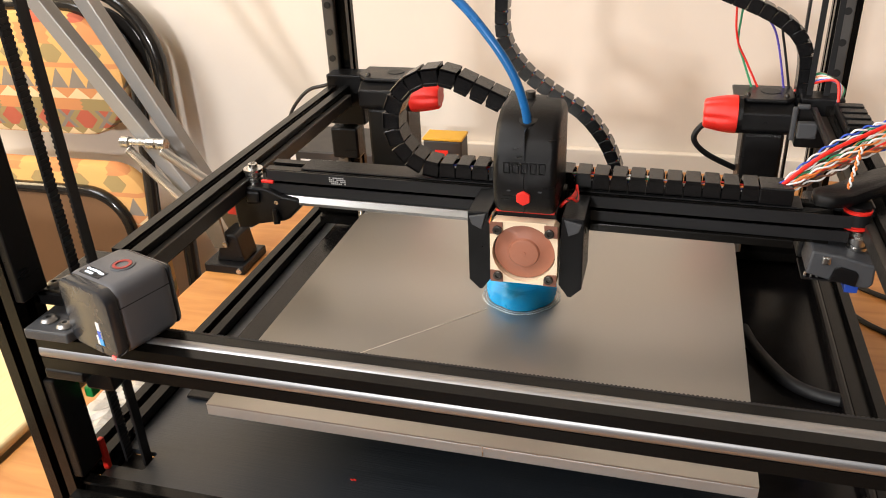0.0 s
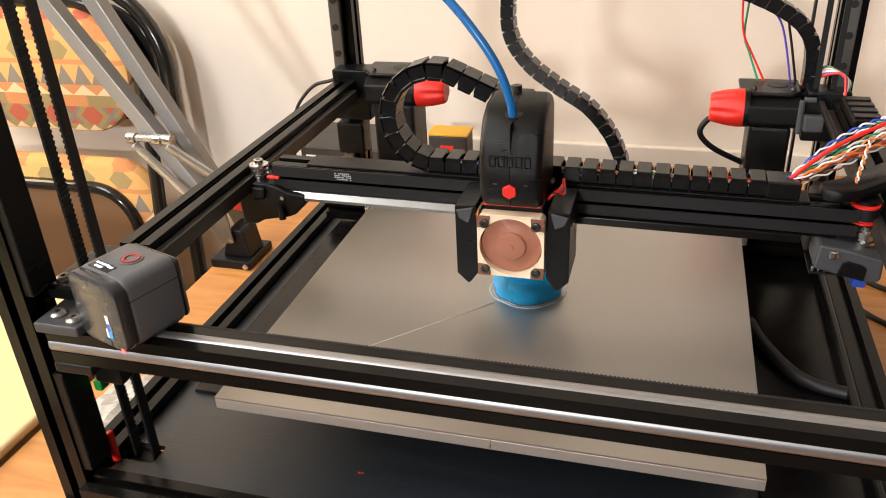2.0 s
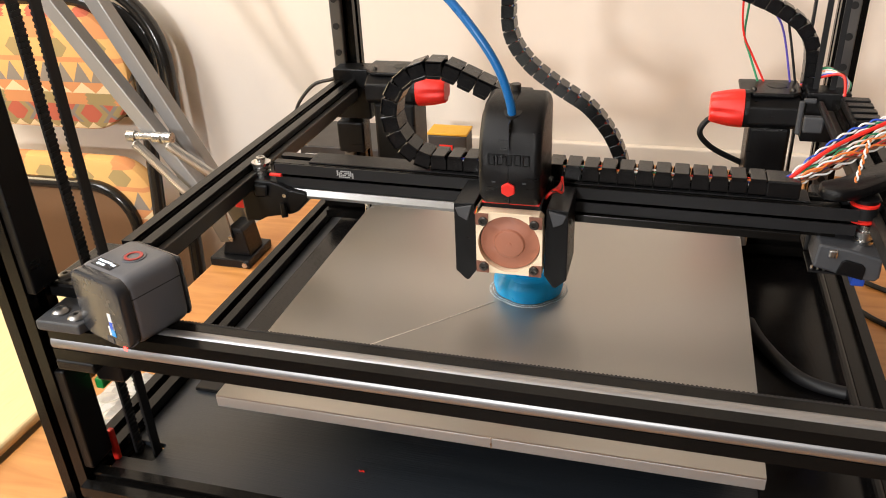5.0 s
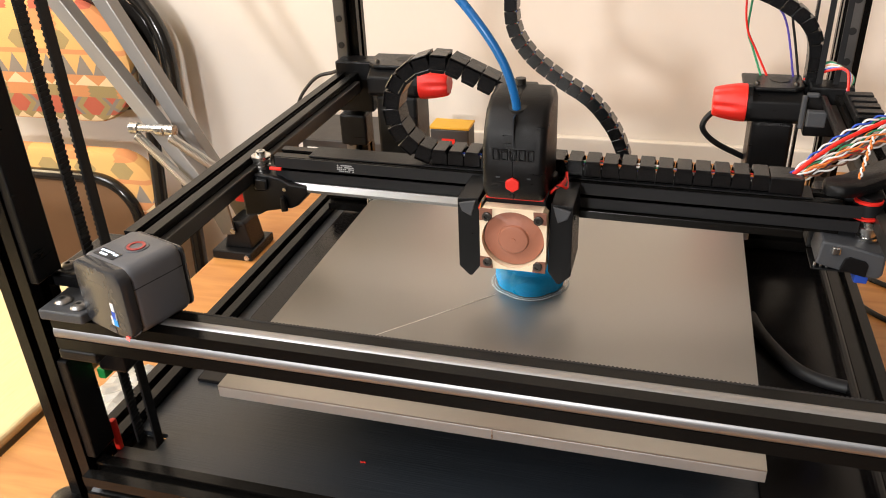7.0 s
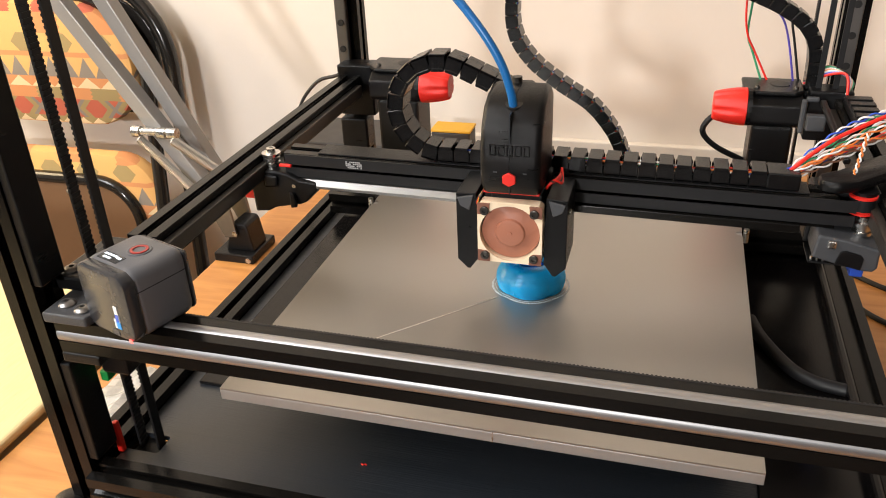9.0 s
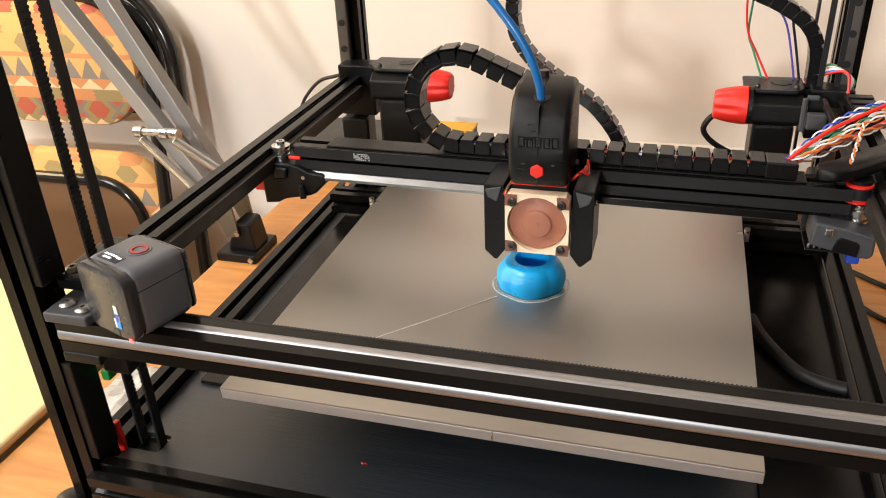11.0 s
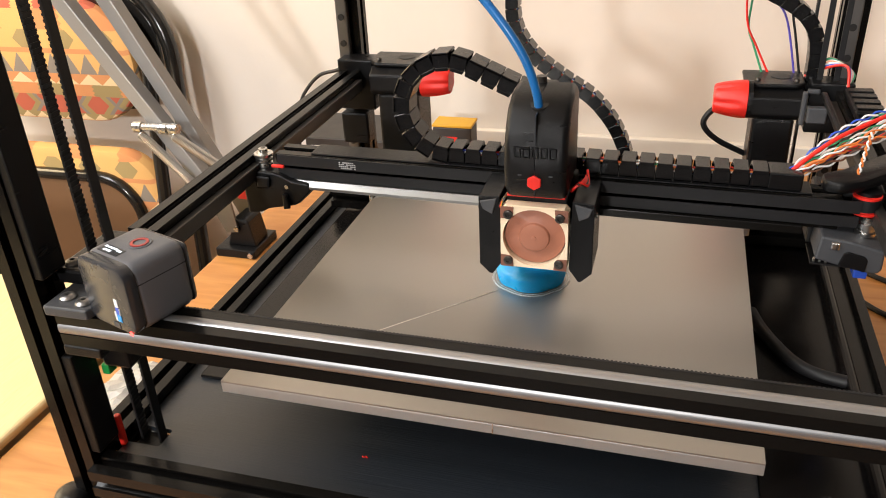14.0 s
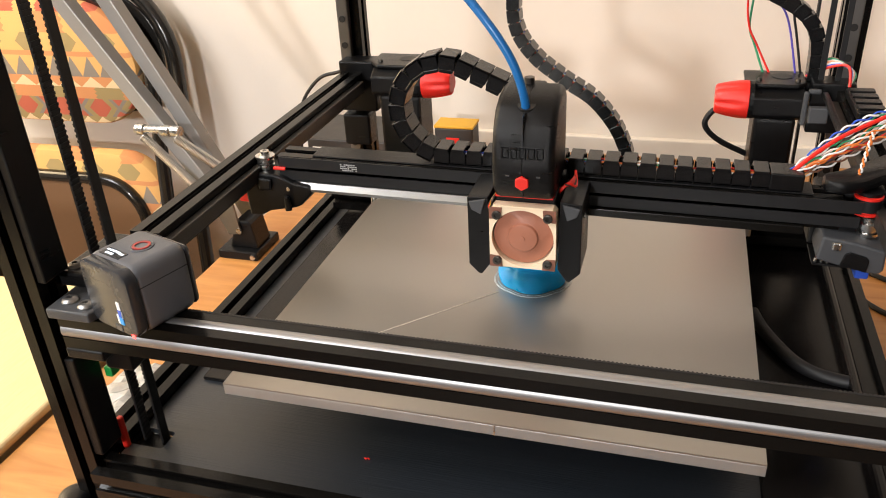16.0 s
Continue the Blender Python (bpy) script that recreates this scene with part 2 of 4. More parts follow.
def toothed_belt(parent, name, a, b, wide, thick, nrm, label="", pitch=0.002, teeth=True):
    """A belt from a to b, its width along `wide`, its teeth on the side nrm."""
    a, b, wide, nrm = V(a), V(b), V(wide), V(nrm)
    d = (b - a)
    n = int(d.length / pitch)
    prof = []
    for i in range(n):
        p = a + d * (i / n)
        q = a + d * ((i + 0.5) / n)
        h = nrm * (thick * 0.5 if teeth else 0)
        prof += [p + nrm * thick, q + nrm * thick, q + nrm * thick + h, a + d * ((i + 1) / n) + nrm * thick + h]
    top = prof + [b + nrm * thick]
    bm = bmesh.new()
    v0 = [bm.verts.new(p) for p in top]
    v1 = [bm.verts.new(p + wide) for p in top]
    g = [[bm.verts.new(p) for p in (a, b)], [bm.verts.new(p + wide) for p in (a, b)]]
    for i in range(len(top) - 1):
        bm.faces.new((v0[i], v0[i + 1], v1[i + 1], v1[i]))
    bm.faces.new((g[0][0], g[0][1], g[1][1], g[1][0]))
    for vs, gg in ((v0, g[0]), (v1, g[1])):
        base = [bm.verts.new(a + d * (i / n) + (wide if vs is v1 else V((0, 0, 0)))) for i in range(n + 1)]
        for i in range(n):
            k = 4 * i
            bm.faces.new((base[i], base[i + 1], vs[k + 4], vs[k + 3], vs[k + 2], vs[k + 1], vs[k]))
    return part(name, bm, RUBBER, parent, label)


# ---- the room ----
def room():
    TZ, FZ = -0.160, -0.90
    part("floor", B((-2.6, -3.4, FZ - 0.1), (2.2, 1.075, FZ)), wood("brown_floor_boards", (0.07, 0.04, 0.025), (0.11, 0.065, 0.04)))
    part("wall_back", B((-2.6, 0.875, FZ), (2.2, 1.075, 1.75)), WALL)
    # wall_right and wall_behind are unseen, added dark so black parts reflect little
    part("wall_right", B((2.2, -3.4, FZ), (2.35, 1.075, 1.75)), DIM)
    part("wall_left", B((-2.75, -3.4, FZ), (-2.6, 1.075, 1.75)), WALL)
    part("wall_behind", B((-2.6, -3.55, FZ), (2.2, -3.4, 1.75)), DIM)
    part("ceiling", B((-2.75, -3.55, 1.75), (2.35, 1.075, 1.9)), WALL)
    tagged(part("baseboard", B((-0.17, 0.862, FZ), (2.2, 0.8745, -0.158), 0.002), WALL), "cream painted skirting strip along the wall", "trim", kind="structure")
    for n in ("floor", "wall_back", "wall_right", "wall_left", "wall_behind", "ceiling"):
        tagged(bpy.data.objects[n], "brown wooden floor boards" if n == "floor" else "unseen dark wall added to dim the reflections" if n in ("wall_right", "wall_behind") else "cream painted plaster surface of the room", "floor" if n == "floor" else "ceiling" if n == "ceiling" else "wall", kind="structure")
    t = thing("work_table", (0.25, 0.3, FZ), "honey-coloured wooden work table under the printer", "table")
    part("tabletop", B((-0.264, -0.20, TZ - 0.03), (0.95, 0.80, TZ), 0.003), TABLE, t)
    for x in (-0.24, 0.88):
        for y in (-0.15, 0.75):
            part("leg", B((x - 0.025, y - 0.025, FZ), (x + 0.025, y + 0.025, TZ - 0.03), 0.003), TABLE, t)
    c = thing("pine_cabinet", (-0.56, -0.08, FZ), "pale pine cabinet standing beside the table", "cabinet")
    part("carcass", B((-0.84, -0.42, FZ), (-0.272, 0.285, -0.1605), 0.003), PINE, c)
    part("top_board", B((-0.85, -0.43, -0.160), (-0.2665, 0.295, -0.150), 0.004, 3), PINE, c)


def fabric():
    """Woven bands of hexagons, triangles, blocks and chevrons in warm colours."""
    m = mat("zigzag_woven_fabric", (0.7, 0.3, 0.1), 0.85, bump=0.5, fine=500)
    nt = m.node_tree
    b = nt.nodes["Principled BSDF"]
    co = nt.nodes.new("ShaderNodeTexCoord")
    sp = nt.nodes.new("ShaderNodeSeparateXYZ")
    nt.links.new(co.outputs["Object"], sp.inputs[0])

    def math_(op, a, c=None):
        n = nt.nodes.new("ShaderNodeMath")
        n.operation = op
        for k, v in enumerate((a, c)):
            if v is None:
                continue
            if isinstance(v, (int, float)):
                n.inputs[k].default_value = v
            else:
                nt.links.new(v, n.inputs[k])
        return n.outputs[0]

    def blend(f, a, c):
        n = nt.nodes.new("ShaderNodeMix")
        n.data_type = "RGBA"
        nt.links.new(f, n.inputs[0])
        for k, v in ((6, a), (7, c)):
            if isinstance(v, tuple):
                n.inputs[k].default_value = (*v, 1)
            else:
                nt.links.new(v, n.inputs[k])
        return n.outputs[2]
    yellow, orange, red, olive, grey, cream = (0.68, 0.38, 0.13), (0.60, 0.25, 0.095), (0.48, 0.11, 0.06), (0.33, 0.24, 0.10), (0.24, 0.20, 0.16), (0.74, 0.56, 0.32)
    bands = [(0.034, "block", orange, yellow, 0.12), (0.031, "hex", yellow, olive, 0.075), (0.008, "plain", orange, orange, 0.1), (0.034, "tri", yellow, grey, 0.034), (0.018, "tri", orange, cream, 0.046), (0.020, "block", orange, olive, 0.11), (0.031, "chevron", red, olive, 0.075), (0.013, "tri", olive, cream, 0.030), (0.012, "plain", orange, orange, 0.1), (0.014, "block", red, yellow, 0.09)]
    total = sum(h_ for h_, *_ in bands)
    u = math_("MULTIPLY", math_("FRACT", math_("MULTIPLY", math_("SUBTRACT", 0.953, math_("SUBTRACT", sp.outputs["Z"], math_("MULTIPLY", sp.outputs["Y"], 0.4))), 1 / total)), total)
    out, top = None, 0.0
    for h_, form, ground, figure, per in bands:
        v = math_("MULTIPLY", math_("SUBTRACT", u, top), 1 / h_)
        pp = math_("MULTIPLY", math_("PINGPONG", math_("ADD", sp.outputs["X"], 2.0 + top), per / 2), 2 / per)
        mid = math_("ABSOLUTE", math_("SUBTRACT", v, 0.5))
        if form == "tri":
            mask = math_("GREATER_THAN", v, pp)
        elif form == "hex":
            mask = math_("GREATER_THAN", math_("SUBTRACT", 0.85, math_("MULTIPLY", mid, 0.75)), math_("ADD", pp, 0.22))
        elif form == "chevron":
            mask = math_("GREATER_THAN", math_("FRACT", math_("ADD", math_("MULTIPLY", mid, 0.7), math_("MULTIPLY", pp, 0.9))), 0.52)
        elif form == "block":
            mask = math_("GREATER_THAN", math_("ADD", pp, math_("MULTIPLY", math_("PINGPONG", v, 0.17), 0.5)), 0.55)
        else:
            mask = math_("GREATER_THAN", v, 5.0)
        colour = blend(mask, ground, figure)
        if form == "chevron":
            inner = math_("GREATER_THAN", math_("FRACT", math_("ADD", math_("MULTIPLY", mid, 0.7), math_("MULTIPLY", pp, 0.9))), 0.80)
            colour = blend(inner, colour, grey)
        out = colour if out is None else blend(math_("GREATER_THAN", u, top), out, colour)
        top += h_
    nt.links.new(out, b.inputs["Base Color"])
    return m


def rounded(w, h, r, n=8):
    out = []
    for cx, cy, a0 in ((w - r, h - r, 0), (-w + r, h - r, 90), (-w + r, -h + r, 180), (w - r, -h + r, 270)):
        out += [(cx + r * math.cos(radians(a0 + 90 * k / n)), cy + r * math.sin(radians(a0 + 90 * k / n))) for k in range(n + 1)]
    return out


def chair():
    """A folded chair leaning on the wall: its backrest above, the seat's underside in front."""
    FZ = -0.90
    fab = fabric()
    cx = -0.80
    c = thing("folding_chair", (cx, 0.80, FZ), "folded black tubular chair with patterned cushions, leaning on the wall", "chair")

    def hoop(w, top, r, y0, y1):
        arc = [(w, FZ + 0.012), (w, -0.5)]
        arc += [(w - r + r * math.cos(radians(a)), top - r + r * math.sin(radians(a))) for a in range(0, 91, 10)]
        arc += [(-x, z) for x, z in reversed(arc)]
        return [(cx + x, y1 + (y0 - y1) * (z - FZ) / (0.1 - FZ), z) for x, z in arc]
    part("backrest", P([(cx + x, -0.046 + z) for x, z in rounded(0.193, 0.104, 0.100)], "y", 0.772, 0.800, 0.010), fab, c, "woven backrest cushion in orange, red and olive", smooth=True)
    part("back_shell", P([(cx + x, -0.035 + z) for x, z in rounded(0.226, 0.100, 0.09)], "y", 0.8045, 0.8095, 0.001), CHAIRB, c, "black pressed back shell")
    part("back_frame", T(hoop(0.247, 0.092, 0.140, 0.815, 0.74), 0.0125, 14, 1), CHAIRB, c, smooth=True)
    part("inner_frame", T(hoop(0.215, 0.066, 0.125, 0.800, 0.66), 0.0115, 14, 1), CHAIRB, c, smooth=True)
    part("seat", P([(cx + x, -0.385 + z) for x, z in rounded(0.202, 0.190, 0.075)], "y", 0.757, 0.792, 0.014), fab, c, "woven seat cushion folded upright", smooth=True)
    ring = [(cx + x, 0.752, -0.415 + z) for x, z in rounded(0.158, 0.172, 0.075)]
    part("seat_frame", T(ring + ring[:1], 0.0105, 12, 1), CHAIRB, c, smooth=True)
    part("seat_board", P([(cx + x, -0.415 + z) for x, z in rounded(0.152, 0.166, 0.07)], "y", 0.748, 0.7565, 0.002), mat("brown_hardboard", (0.16, 0.085, 0.042), 0.5), c, "brown board under the seat")
    part("rivet", lathe(bmesh.new(), (cx + 0.022, 0.7475, -0.268), (0, -1, 0), [(-0.001, 0.0045), (0.0008, 0.0042), (0.0016, 0.002)], 14), BOLT, c, smooth=True)
    part("cross_tube", C((cx - 0.25, 0.775, -0.72), (cx + 0.25, 0.775, -0.72), 0.009), CHAIRB, c)


def coil(a, b, r, wire, turns):
    a, b = V(a), V(b)
    d = b - a
    q = d.to_track_quat("Z", "Y").to_matrix()
    n = turns * 10
    return T([a + q @ V((r * math.cos(2 * math.pi * i / 10), r * math.sin(2 * math.pi * i / 10), d.length * i / n)) for i in range(n + 1)], wire, 5, 0)


def bar(a, b, w, d):
    """A square-section bar from a to b: w across the view, d deep."""
    a, b = V(a), V(b)
    q = (b - a).to_track_quat("Z", "Y").to_matrix().to_4x4()
    return B((-w / 2, -d / 2, -(b - a).length / 2), (w / 2, d / 2, (b - a).length / 2), 0.0012, 2, Matrix.Translation((a + b) / 2) @ q)


def desk_lamp():
    l = thing("desk_lamp", (-0.22, 0.40, -0.16), "grey spring-balanced desk lamp arm clamped to the table", "lamp")
    part("base_plate", B((-0.262, 0.398, -0.16), (-0.211, 0.456, -0.149), 0.0015), ABS, l)
    part("clamp_block", P([(-0.251, -0.149), (-0.214, -0.149), (-0.2195, -0.118), (-0.222, -0.114), (-0.239, -0.114)], "y", 0.409, 0.442, 0.002), ABS, l)
    part("bolt", C((-0.2165, 0.398, -0.1545), (-0.2165, 0.3955, -0.1545), 0.0032), BOLT, l)
    part("clamp_screw", C((-0.2325, 0.4045, -0.124), (-0.2325, 0.4020, -0.124), 0.0032, 12), BOLT, l)
    for y in (0.4045, 0.4425):
        part("pivot_bracket", P([(-0.247, -0.131), (-0.231, -0.129), (-0.236, -0.085), (-0.252, -0.070), (-0.270, -0.078)], "y", y, y + 0.004, 0.0008), STUD, l, "bent steel pivot bracket")
    part("arm_bar", bar((-0.258, 0.420, -0.090), (-0.445, 0.420, 0.189), 0.0175, 0.0175), LAMPG, l)
    part("arm_bar", bar((-0.254, 0.442, -0.090), (-0.396, 0.442, 0.189), 0.0175, 0.0175), LAMPG, l)
    part("hinge_pin", C((-0.338, 0.405, -0.005), (-0.285, 0.405, -0.003), 0.0045), BOLT, l)
    for x in (-0.335, -0.302, -0.289):
        part("nut", C((x - 0.005, 0.405, -0.005), (x + 0.005, 0.405, -0.005), 0.0064, 12), BOLT, l)
    part("spring", coil((-0.332, 0.402, -0.012), (-0.252, 0.402, -0.095), 0.0046, 0.0011, 56), SPRING, l)
    part("spring", coil((-0.289, 0.402, -0.012), (-0.214, 0.402, -0.060), 0.0046, 0.0011, 56), SPRING, l)


# ---- the printer ----
HX, HY, HZ = 0.140, 0.120, 0.0701
HUP = 0.0030
TILT = 0.7
HEAD_A = [(0, 0.1516, 0.1112), (0.1, 0.1496, 0.1112), (0.2, 0.1516, 0.1192), (0.3, 0.1546, 0.1292), (0.4, 0.1556, 0.1302), (0.5, 0.1556, 0.1302), (0.6, 0.1546, 0.1322), (0.7, 0.1546, 0.1332), (0.8, 0.1516, 0.1282), (0.9, 0.1436, 0.1172), (1, 0.1386, 0.1102), (1.1, 0.1386, 0.1122), (1.2, 0.1386, 0.1122), (1.3, 0.1386, 0.1132), (1.4, 0.1416, 0.1122), (1.5, 0.1526, 0.1122), (1.6, 0.1556, 0.1302), (1.7, 0.1466, 0.1332), (1.8, 0.1356, 0.1302), (1.9, 0.1366, 0.1172), (2, 0.1396, 0.1092), (2.1, 0.1396, 0.1102), (2.2, 0.1496, 0.1092), (2.3, 0.1556, 0.1282), (2.4, 0.1516, 0.1342), (2.5, 0.1376, 0.1322), (2.6, 0.1346, 0.1242), (2.7, 0.1376, 0.1112), (2.8, 0.1376, 0.1112), (2.9, 0.1426, 0.1092), (3, 0.1546, 0.1142), (3.1, 0.1566, 0.1322), (3.2, 0.1456, 0.1352)]
HEAD_B = [(3.3, 0.1346, 0.1322), (3.4, 0.1356, 0.1192), (3.5, 0.1396, 0.1082), (3.6, 0.1386, 0.1102), (3.7, 0.1476, 0.1092), (3.8, 0.1546, 0.1192), (3.9, 0.1566, 0.1302), (4, 0.1466, 0.1312), (4.1, 0.1346, 0.1312), (4.2, 0.1346, 0.1212), (4.3, 0.1396, 0.1102), (4.4, 0.1496, 0.1092), (4.5, 0.1556, 0.1282), (4.6, 0.1516, 0.1342), (4.7, 0.1376, 0.1322), (4.8, 0.1346, 0.1242), (4.9, 0.1376, 0.1112), (5, 0.1376, 0.1112), (5.1, 0.1426, 0.1092), (5.2, 0.1546, 0.1142), (5.3, 0.1566, 0.1322), (5.4, 0.1456, 0.1352), (5.5, 0.1346, 0.1322), (5.6, 0.1356, 0.1192), (5.7, 0.1396, 0.1082), (5.8, 0.1386, 0.1102), (5.9, 0.1476, 0.1092), (6, 0.1546, 0.1192), (6.1, 0.1566, 0.1302), (6.2, 0.1466, 0.1312), (6.3, 0.1346, 0.1262), (6.4, 0.1346, 0.1292), (6.5, 0.1366, 0.1222)]
HEAD_C = [(6.6, 0.1396, 0.1122), (6.7, 0.1396, 0.1112), (6.8, 0.1396, 0.1092), (6.9, 0.1396, 0.1092), (7, 0.1396, 0.1072), (7.1, 0.1486, 0.1072), (7.2, 0.1546, 0.1232), (7.3, 0.1516, 0.1312), (7.4, 0.1376, 0.1322), (7.5, 0.1356, 0.1212), (7.6, 0.1386, 0.1122), (7.7, 0.1396, 0.1102), (7.8, 0.1456, 0.1102), (7.9, 0.1546, 0.1192), (8, 0.1546, 0.1292), (8.1, 0.1416, 0.1342), (8.2, 0.1336, 0.1312), (8.3, 0.1356, 0.1162), (8.4, 0.1396, 0.1112), (8.5, 0.1406, 0.1072), (8.6, 0.1516, 0.1122), (8.7, 0.1566, 0.1282), (8.8, 0.1496, 0.1352), (8.9, 0.1366, 0.1332), (9, 0.1346, 0.1202), (9.1, 0.1376, 0.1102), (9.2, 0.1386, 0.1082), (9.3, 0.1486, 0.1072), (9.4, 0.1546, 0.1232), (9.5, 0.1516, 0.1312), (9.6, 0.1376, 0.1322), (9.7, 0.1356, 0.1212), (9.8, 0.1386, 0.1122)]
HEAD_D = [(9.9, 0.1396, 0.1102), (10, 0.1456, 0.1102), (10.1, 0.1546, 0.1192), (10.2, 0.1546, 0.1292), (10.3, 0.1416, 0.1342), (10.4, 0.1336, 0.1312), (10.5, 0.1356, 0.1162), (10.6, 0.1396, 0.1112), (10.7, 0.1406, 0.1072), (10.8, 0.1516, 0.1122), (10.9, 0.1566, 0.1282), (11, 0.1496, 0.1352), (11.1, 0.1366, 0.1332), (11.2, 0.1346, 0.1202), (11.3, 0.1506, 0.1102), (11.4, 0.1516, 0.1122), (11.5, 0.1536, 0.1192), (11.6, 0.1556, 0.1302), (11.7, 0.1556, 0.1322), (11.8, 0.1546, 0.1322), (11.9, 0.1476, 0.1312), (12, 0.1356, 0.1252), (12.1, 0.1346, 0.1282), (12.2, 0.1346, 0.1272), (12.3, 0.1346, 0.1262), (12.4, 0.1346, 0.1252), (12.5, 0.1366, 0.1102), (12.6, 0.1506, 0.1102), (12.7, 0.1546, 0.1242), (12.8, 0.1506, 0.1312), (12.9, 0.1366, 0.1312), (13, 0.1346, 0.1252), (13.1, 0.1336, 0.1252)]
HEAD_E = [(13.2, 0.1376, 0.1102), (13.3, 0.1526, 0.1122), (13.4, 0.1556, 0.1272), (13.5, 0.1506, 0.1302), (13.6, 0.1356, 0.1312), (13.7, 0.1336, 0.1252), (13.8, 0.1336, 0.1242), (13.9, 0.1376, 0.1082), (14, 0.1526, 0.1072), (14.1, 0.1556, 0.1262), (14.2, 0.1516, 0.1342), (14.3, 0.1376, 0.1332), (14.4, 0.1336, 0.1262), (14.5, 0.1336, 0.1232), (14.6, 0.1346, 0.1142), (14.7, 0.1446, 0.1072), (14.8, 0.1536, 0.1182), (14.9, 0.1556, 0.1292), (15, 0.1496, 0.1322), (15.1, 0.1366, 0.1342), (15.2, 0.1316, 0.1272), (15.3, 0.1336, 0.1222), (15.4, 0.1366, 0.1122), (15.5, 0.1376, 0.1092), (15.6, 0.1386, 0.1102), (15.7, 0.1396, 0.1092), (15.8, 0.1406, 0.1082), (15.9, 0.1426, 0.1082), (16, 0.1446, 0.1072)]
HEAD = HEAD_A + HEAD_B + HEAD_C + HEAD_D + HEAD_E
PBASE = V((0.155, 0.18, -0.16))
DZ = -0.053
printer = thing("desktop_3d_printer", PBASE, "large black open-frame 3d printer on the wooden table, printing", "3d printer")


def h(x, y, z):
    """Millimetres from the upper left fan screw to world metres."""
    return (HX + x / 1000, HY + y / 1000, HZ + HUP + z / 1000)


def hb(lo, hi, bev=0.0, seg=2):
    return B(h(*lo), h(*hi), bev, seg)


def hp(pts, axis, lo, hi, bev=0.0):
    k = {"x": (1, 2, 0), "y": (0, 2, 1), "z": (0, 1, 2)}[axis]
    o = (HX, HY, HZ + HUP)
    return P([(o[k[0]] + a / 1000, o[k[1]] + b / 1000) for a, b in pts], axis, o[k[2]] + lo / 1000, o[k[2]] + hi / 1000, bev)


def rail(parent, lo, hi, holes, label="steel linear rail with screw holes"):
    r = part("linear_rail", B(lo, hi, 0.0008), RAILD, parent, label)
    for z in holes:
        part("screw", C(((lo[0] + hi[0]) / 2, lo[1] - 0.0012, z), ((lo[0] + hi[0]) / 2, lo[1] + 0.001, z), 0.0031, 14), HOLE, parent)
    return r


def frame_parts():
    p = printer
    for x, y, z0 in ((-0.0885, -0.024, -0.13), (-0.064, 0.410, -0.13), (0.380, 0.410, -0.13), (0.400, -0.024, -0.13)):
        post = extrusion(p, "z", (x, y), z0, 0.42, "post", "upright black slotted aluminium profile")
        if y > 0.3:
            xr = x - 0.0045 if x < 0 else x - 0.002
            rail(post, (xr - 0.0055, 0.392, -0.02), (xr + 0.0055, 0.3995, 0.40), [0.0 + 0.025 * k for k in range(16)])
    # base frame round the deck
    extrusion(p, "x", (-0.0328, DZ - 0.006), -0.0762, 0.389, "base_profile")
    extrusion(p, "x", (0.410, DZ - 0.008), -0.0535, 0.3695, "base_profile")
    extrusion(p, "y", (-0.0825, DZ - 0.002), -0.0130, 0.399, "base_profile")
    extrusion(p, "y", (0.3865, DZ - 0.002), -0.0135, 0.399, "base_profile")
    for x in (-0.080, 0.392):
        for y in (-0.024, 0.41):
            part("foot", C((x, y, -0.16), (x, y, -0.131), 0.017), RUBBER, p)
    # deck with a cut for the belts
    deck = [(-0.0722, 0.3985), (-0.0722, 0.0065), (-0.0500, 0.0065), (-0.0485, 0.005), (-0.0485, -0.008), (-0.0500, -0.0095), (-0.0722, -0.0095), (-0.0722, -0.0224), (0.376, -0.0224), (0.376, 0.3985)]
    part("deck_panel", P(deck, "z", DZ - 0.004, DZ), DECK, p, "black brushed deck panel under the bed")
    # Front end (y below 0.03) added over the deck: black for the corner's shade.
    tray = [(0.3105, 0.385), (0.3105, 0.030), (0.330, 0.010), (0.330, -0.0215), (0.3755, -0.0215), (0.3755, 0.385)]
    part("side_tray", P(tray, "z", DZ + 0.0002, DZ + 0.0030, 0.0008), GLOSS, p, "glossy black tray beside the bed")
    for lo, hi in (((0.3690, 0.030, DZ + 0.0031), (0.3752, 0.384, DZ + 0.0120)), ((0.3110, 0.372, DZ + 0.0031), (0.3685, 0.3845, DZ + 0.0120))):
        part("tray_rim", B(lo, hi, 0.002), GLOSS, p)
    part("side_tray", B((-0.0600, 0.0600, DZ + 0.0002), (-0.0020, 0.3850, DZ + 0.0030), 0.0008), GLOSS, p, "glossy black tray beside the bed")
    part("belt_well", B((-0.0692, -0.0093, DZ - 0.06), (-0.0488, 0.0063, DZ - 0.0044)), ABS, p)
    part("skirt_panel", B((-0.0755, -0.0400, -0.155), (0.389, -0.0385, DZ - 0.0165)), ABS, p)
    # bed
    for x in (0.05, 0.255):
        extrusion(p, "y", (x, -0.026), 0.045, 0.395, "bed_profile")
    extrusion(p, "x", (0.335, -0.034), -0.07, 0.38, "bed_profile")
    bed = part("bed_plate", B((0, 0, -0.008), (0.305, 0.305, -0.0012), 0.00025), ALU, p, "thick machined aluminium bed plate")
    sheet = [(0.0, 0.0), (0.305, 0.0), (0.305, 0.262), (0.3005, 0.264), (0.3005, 0.268), (0.305, 0.270), (0.305, 0.305), (0.0, 0.305), (0.0, 0.270), (0.0045, 0.268), (0.0045, 0.264), (0.0, 0.262)]
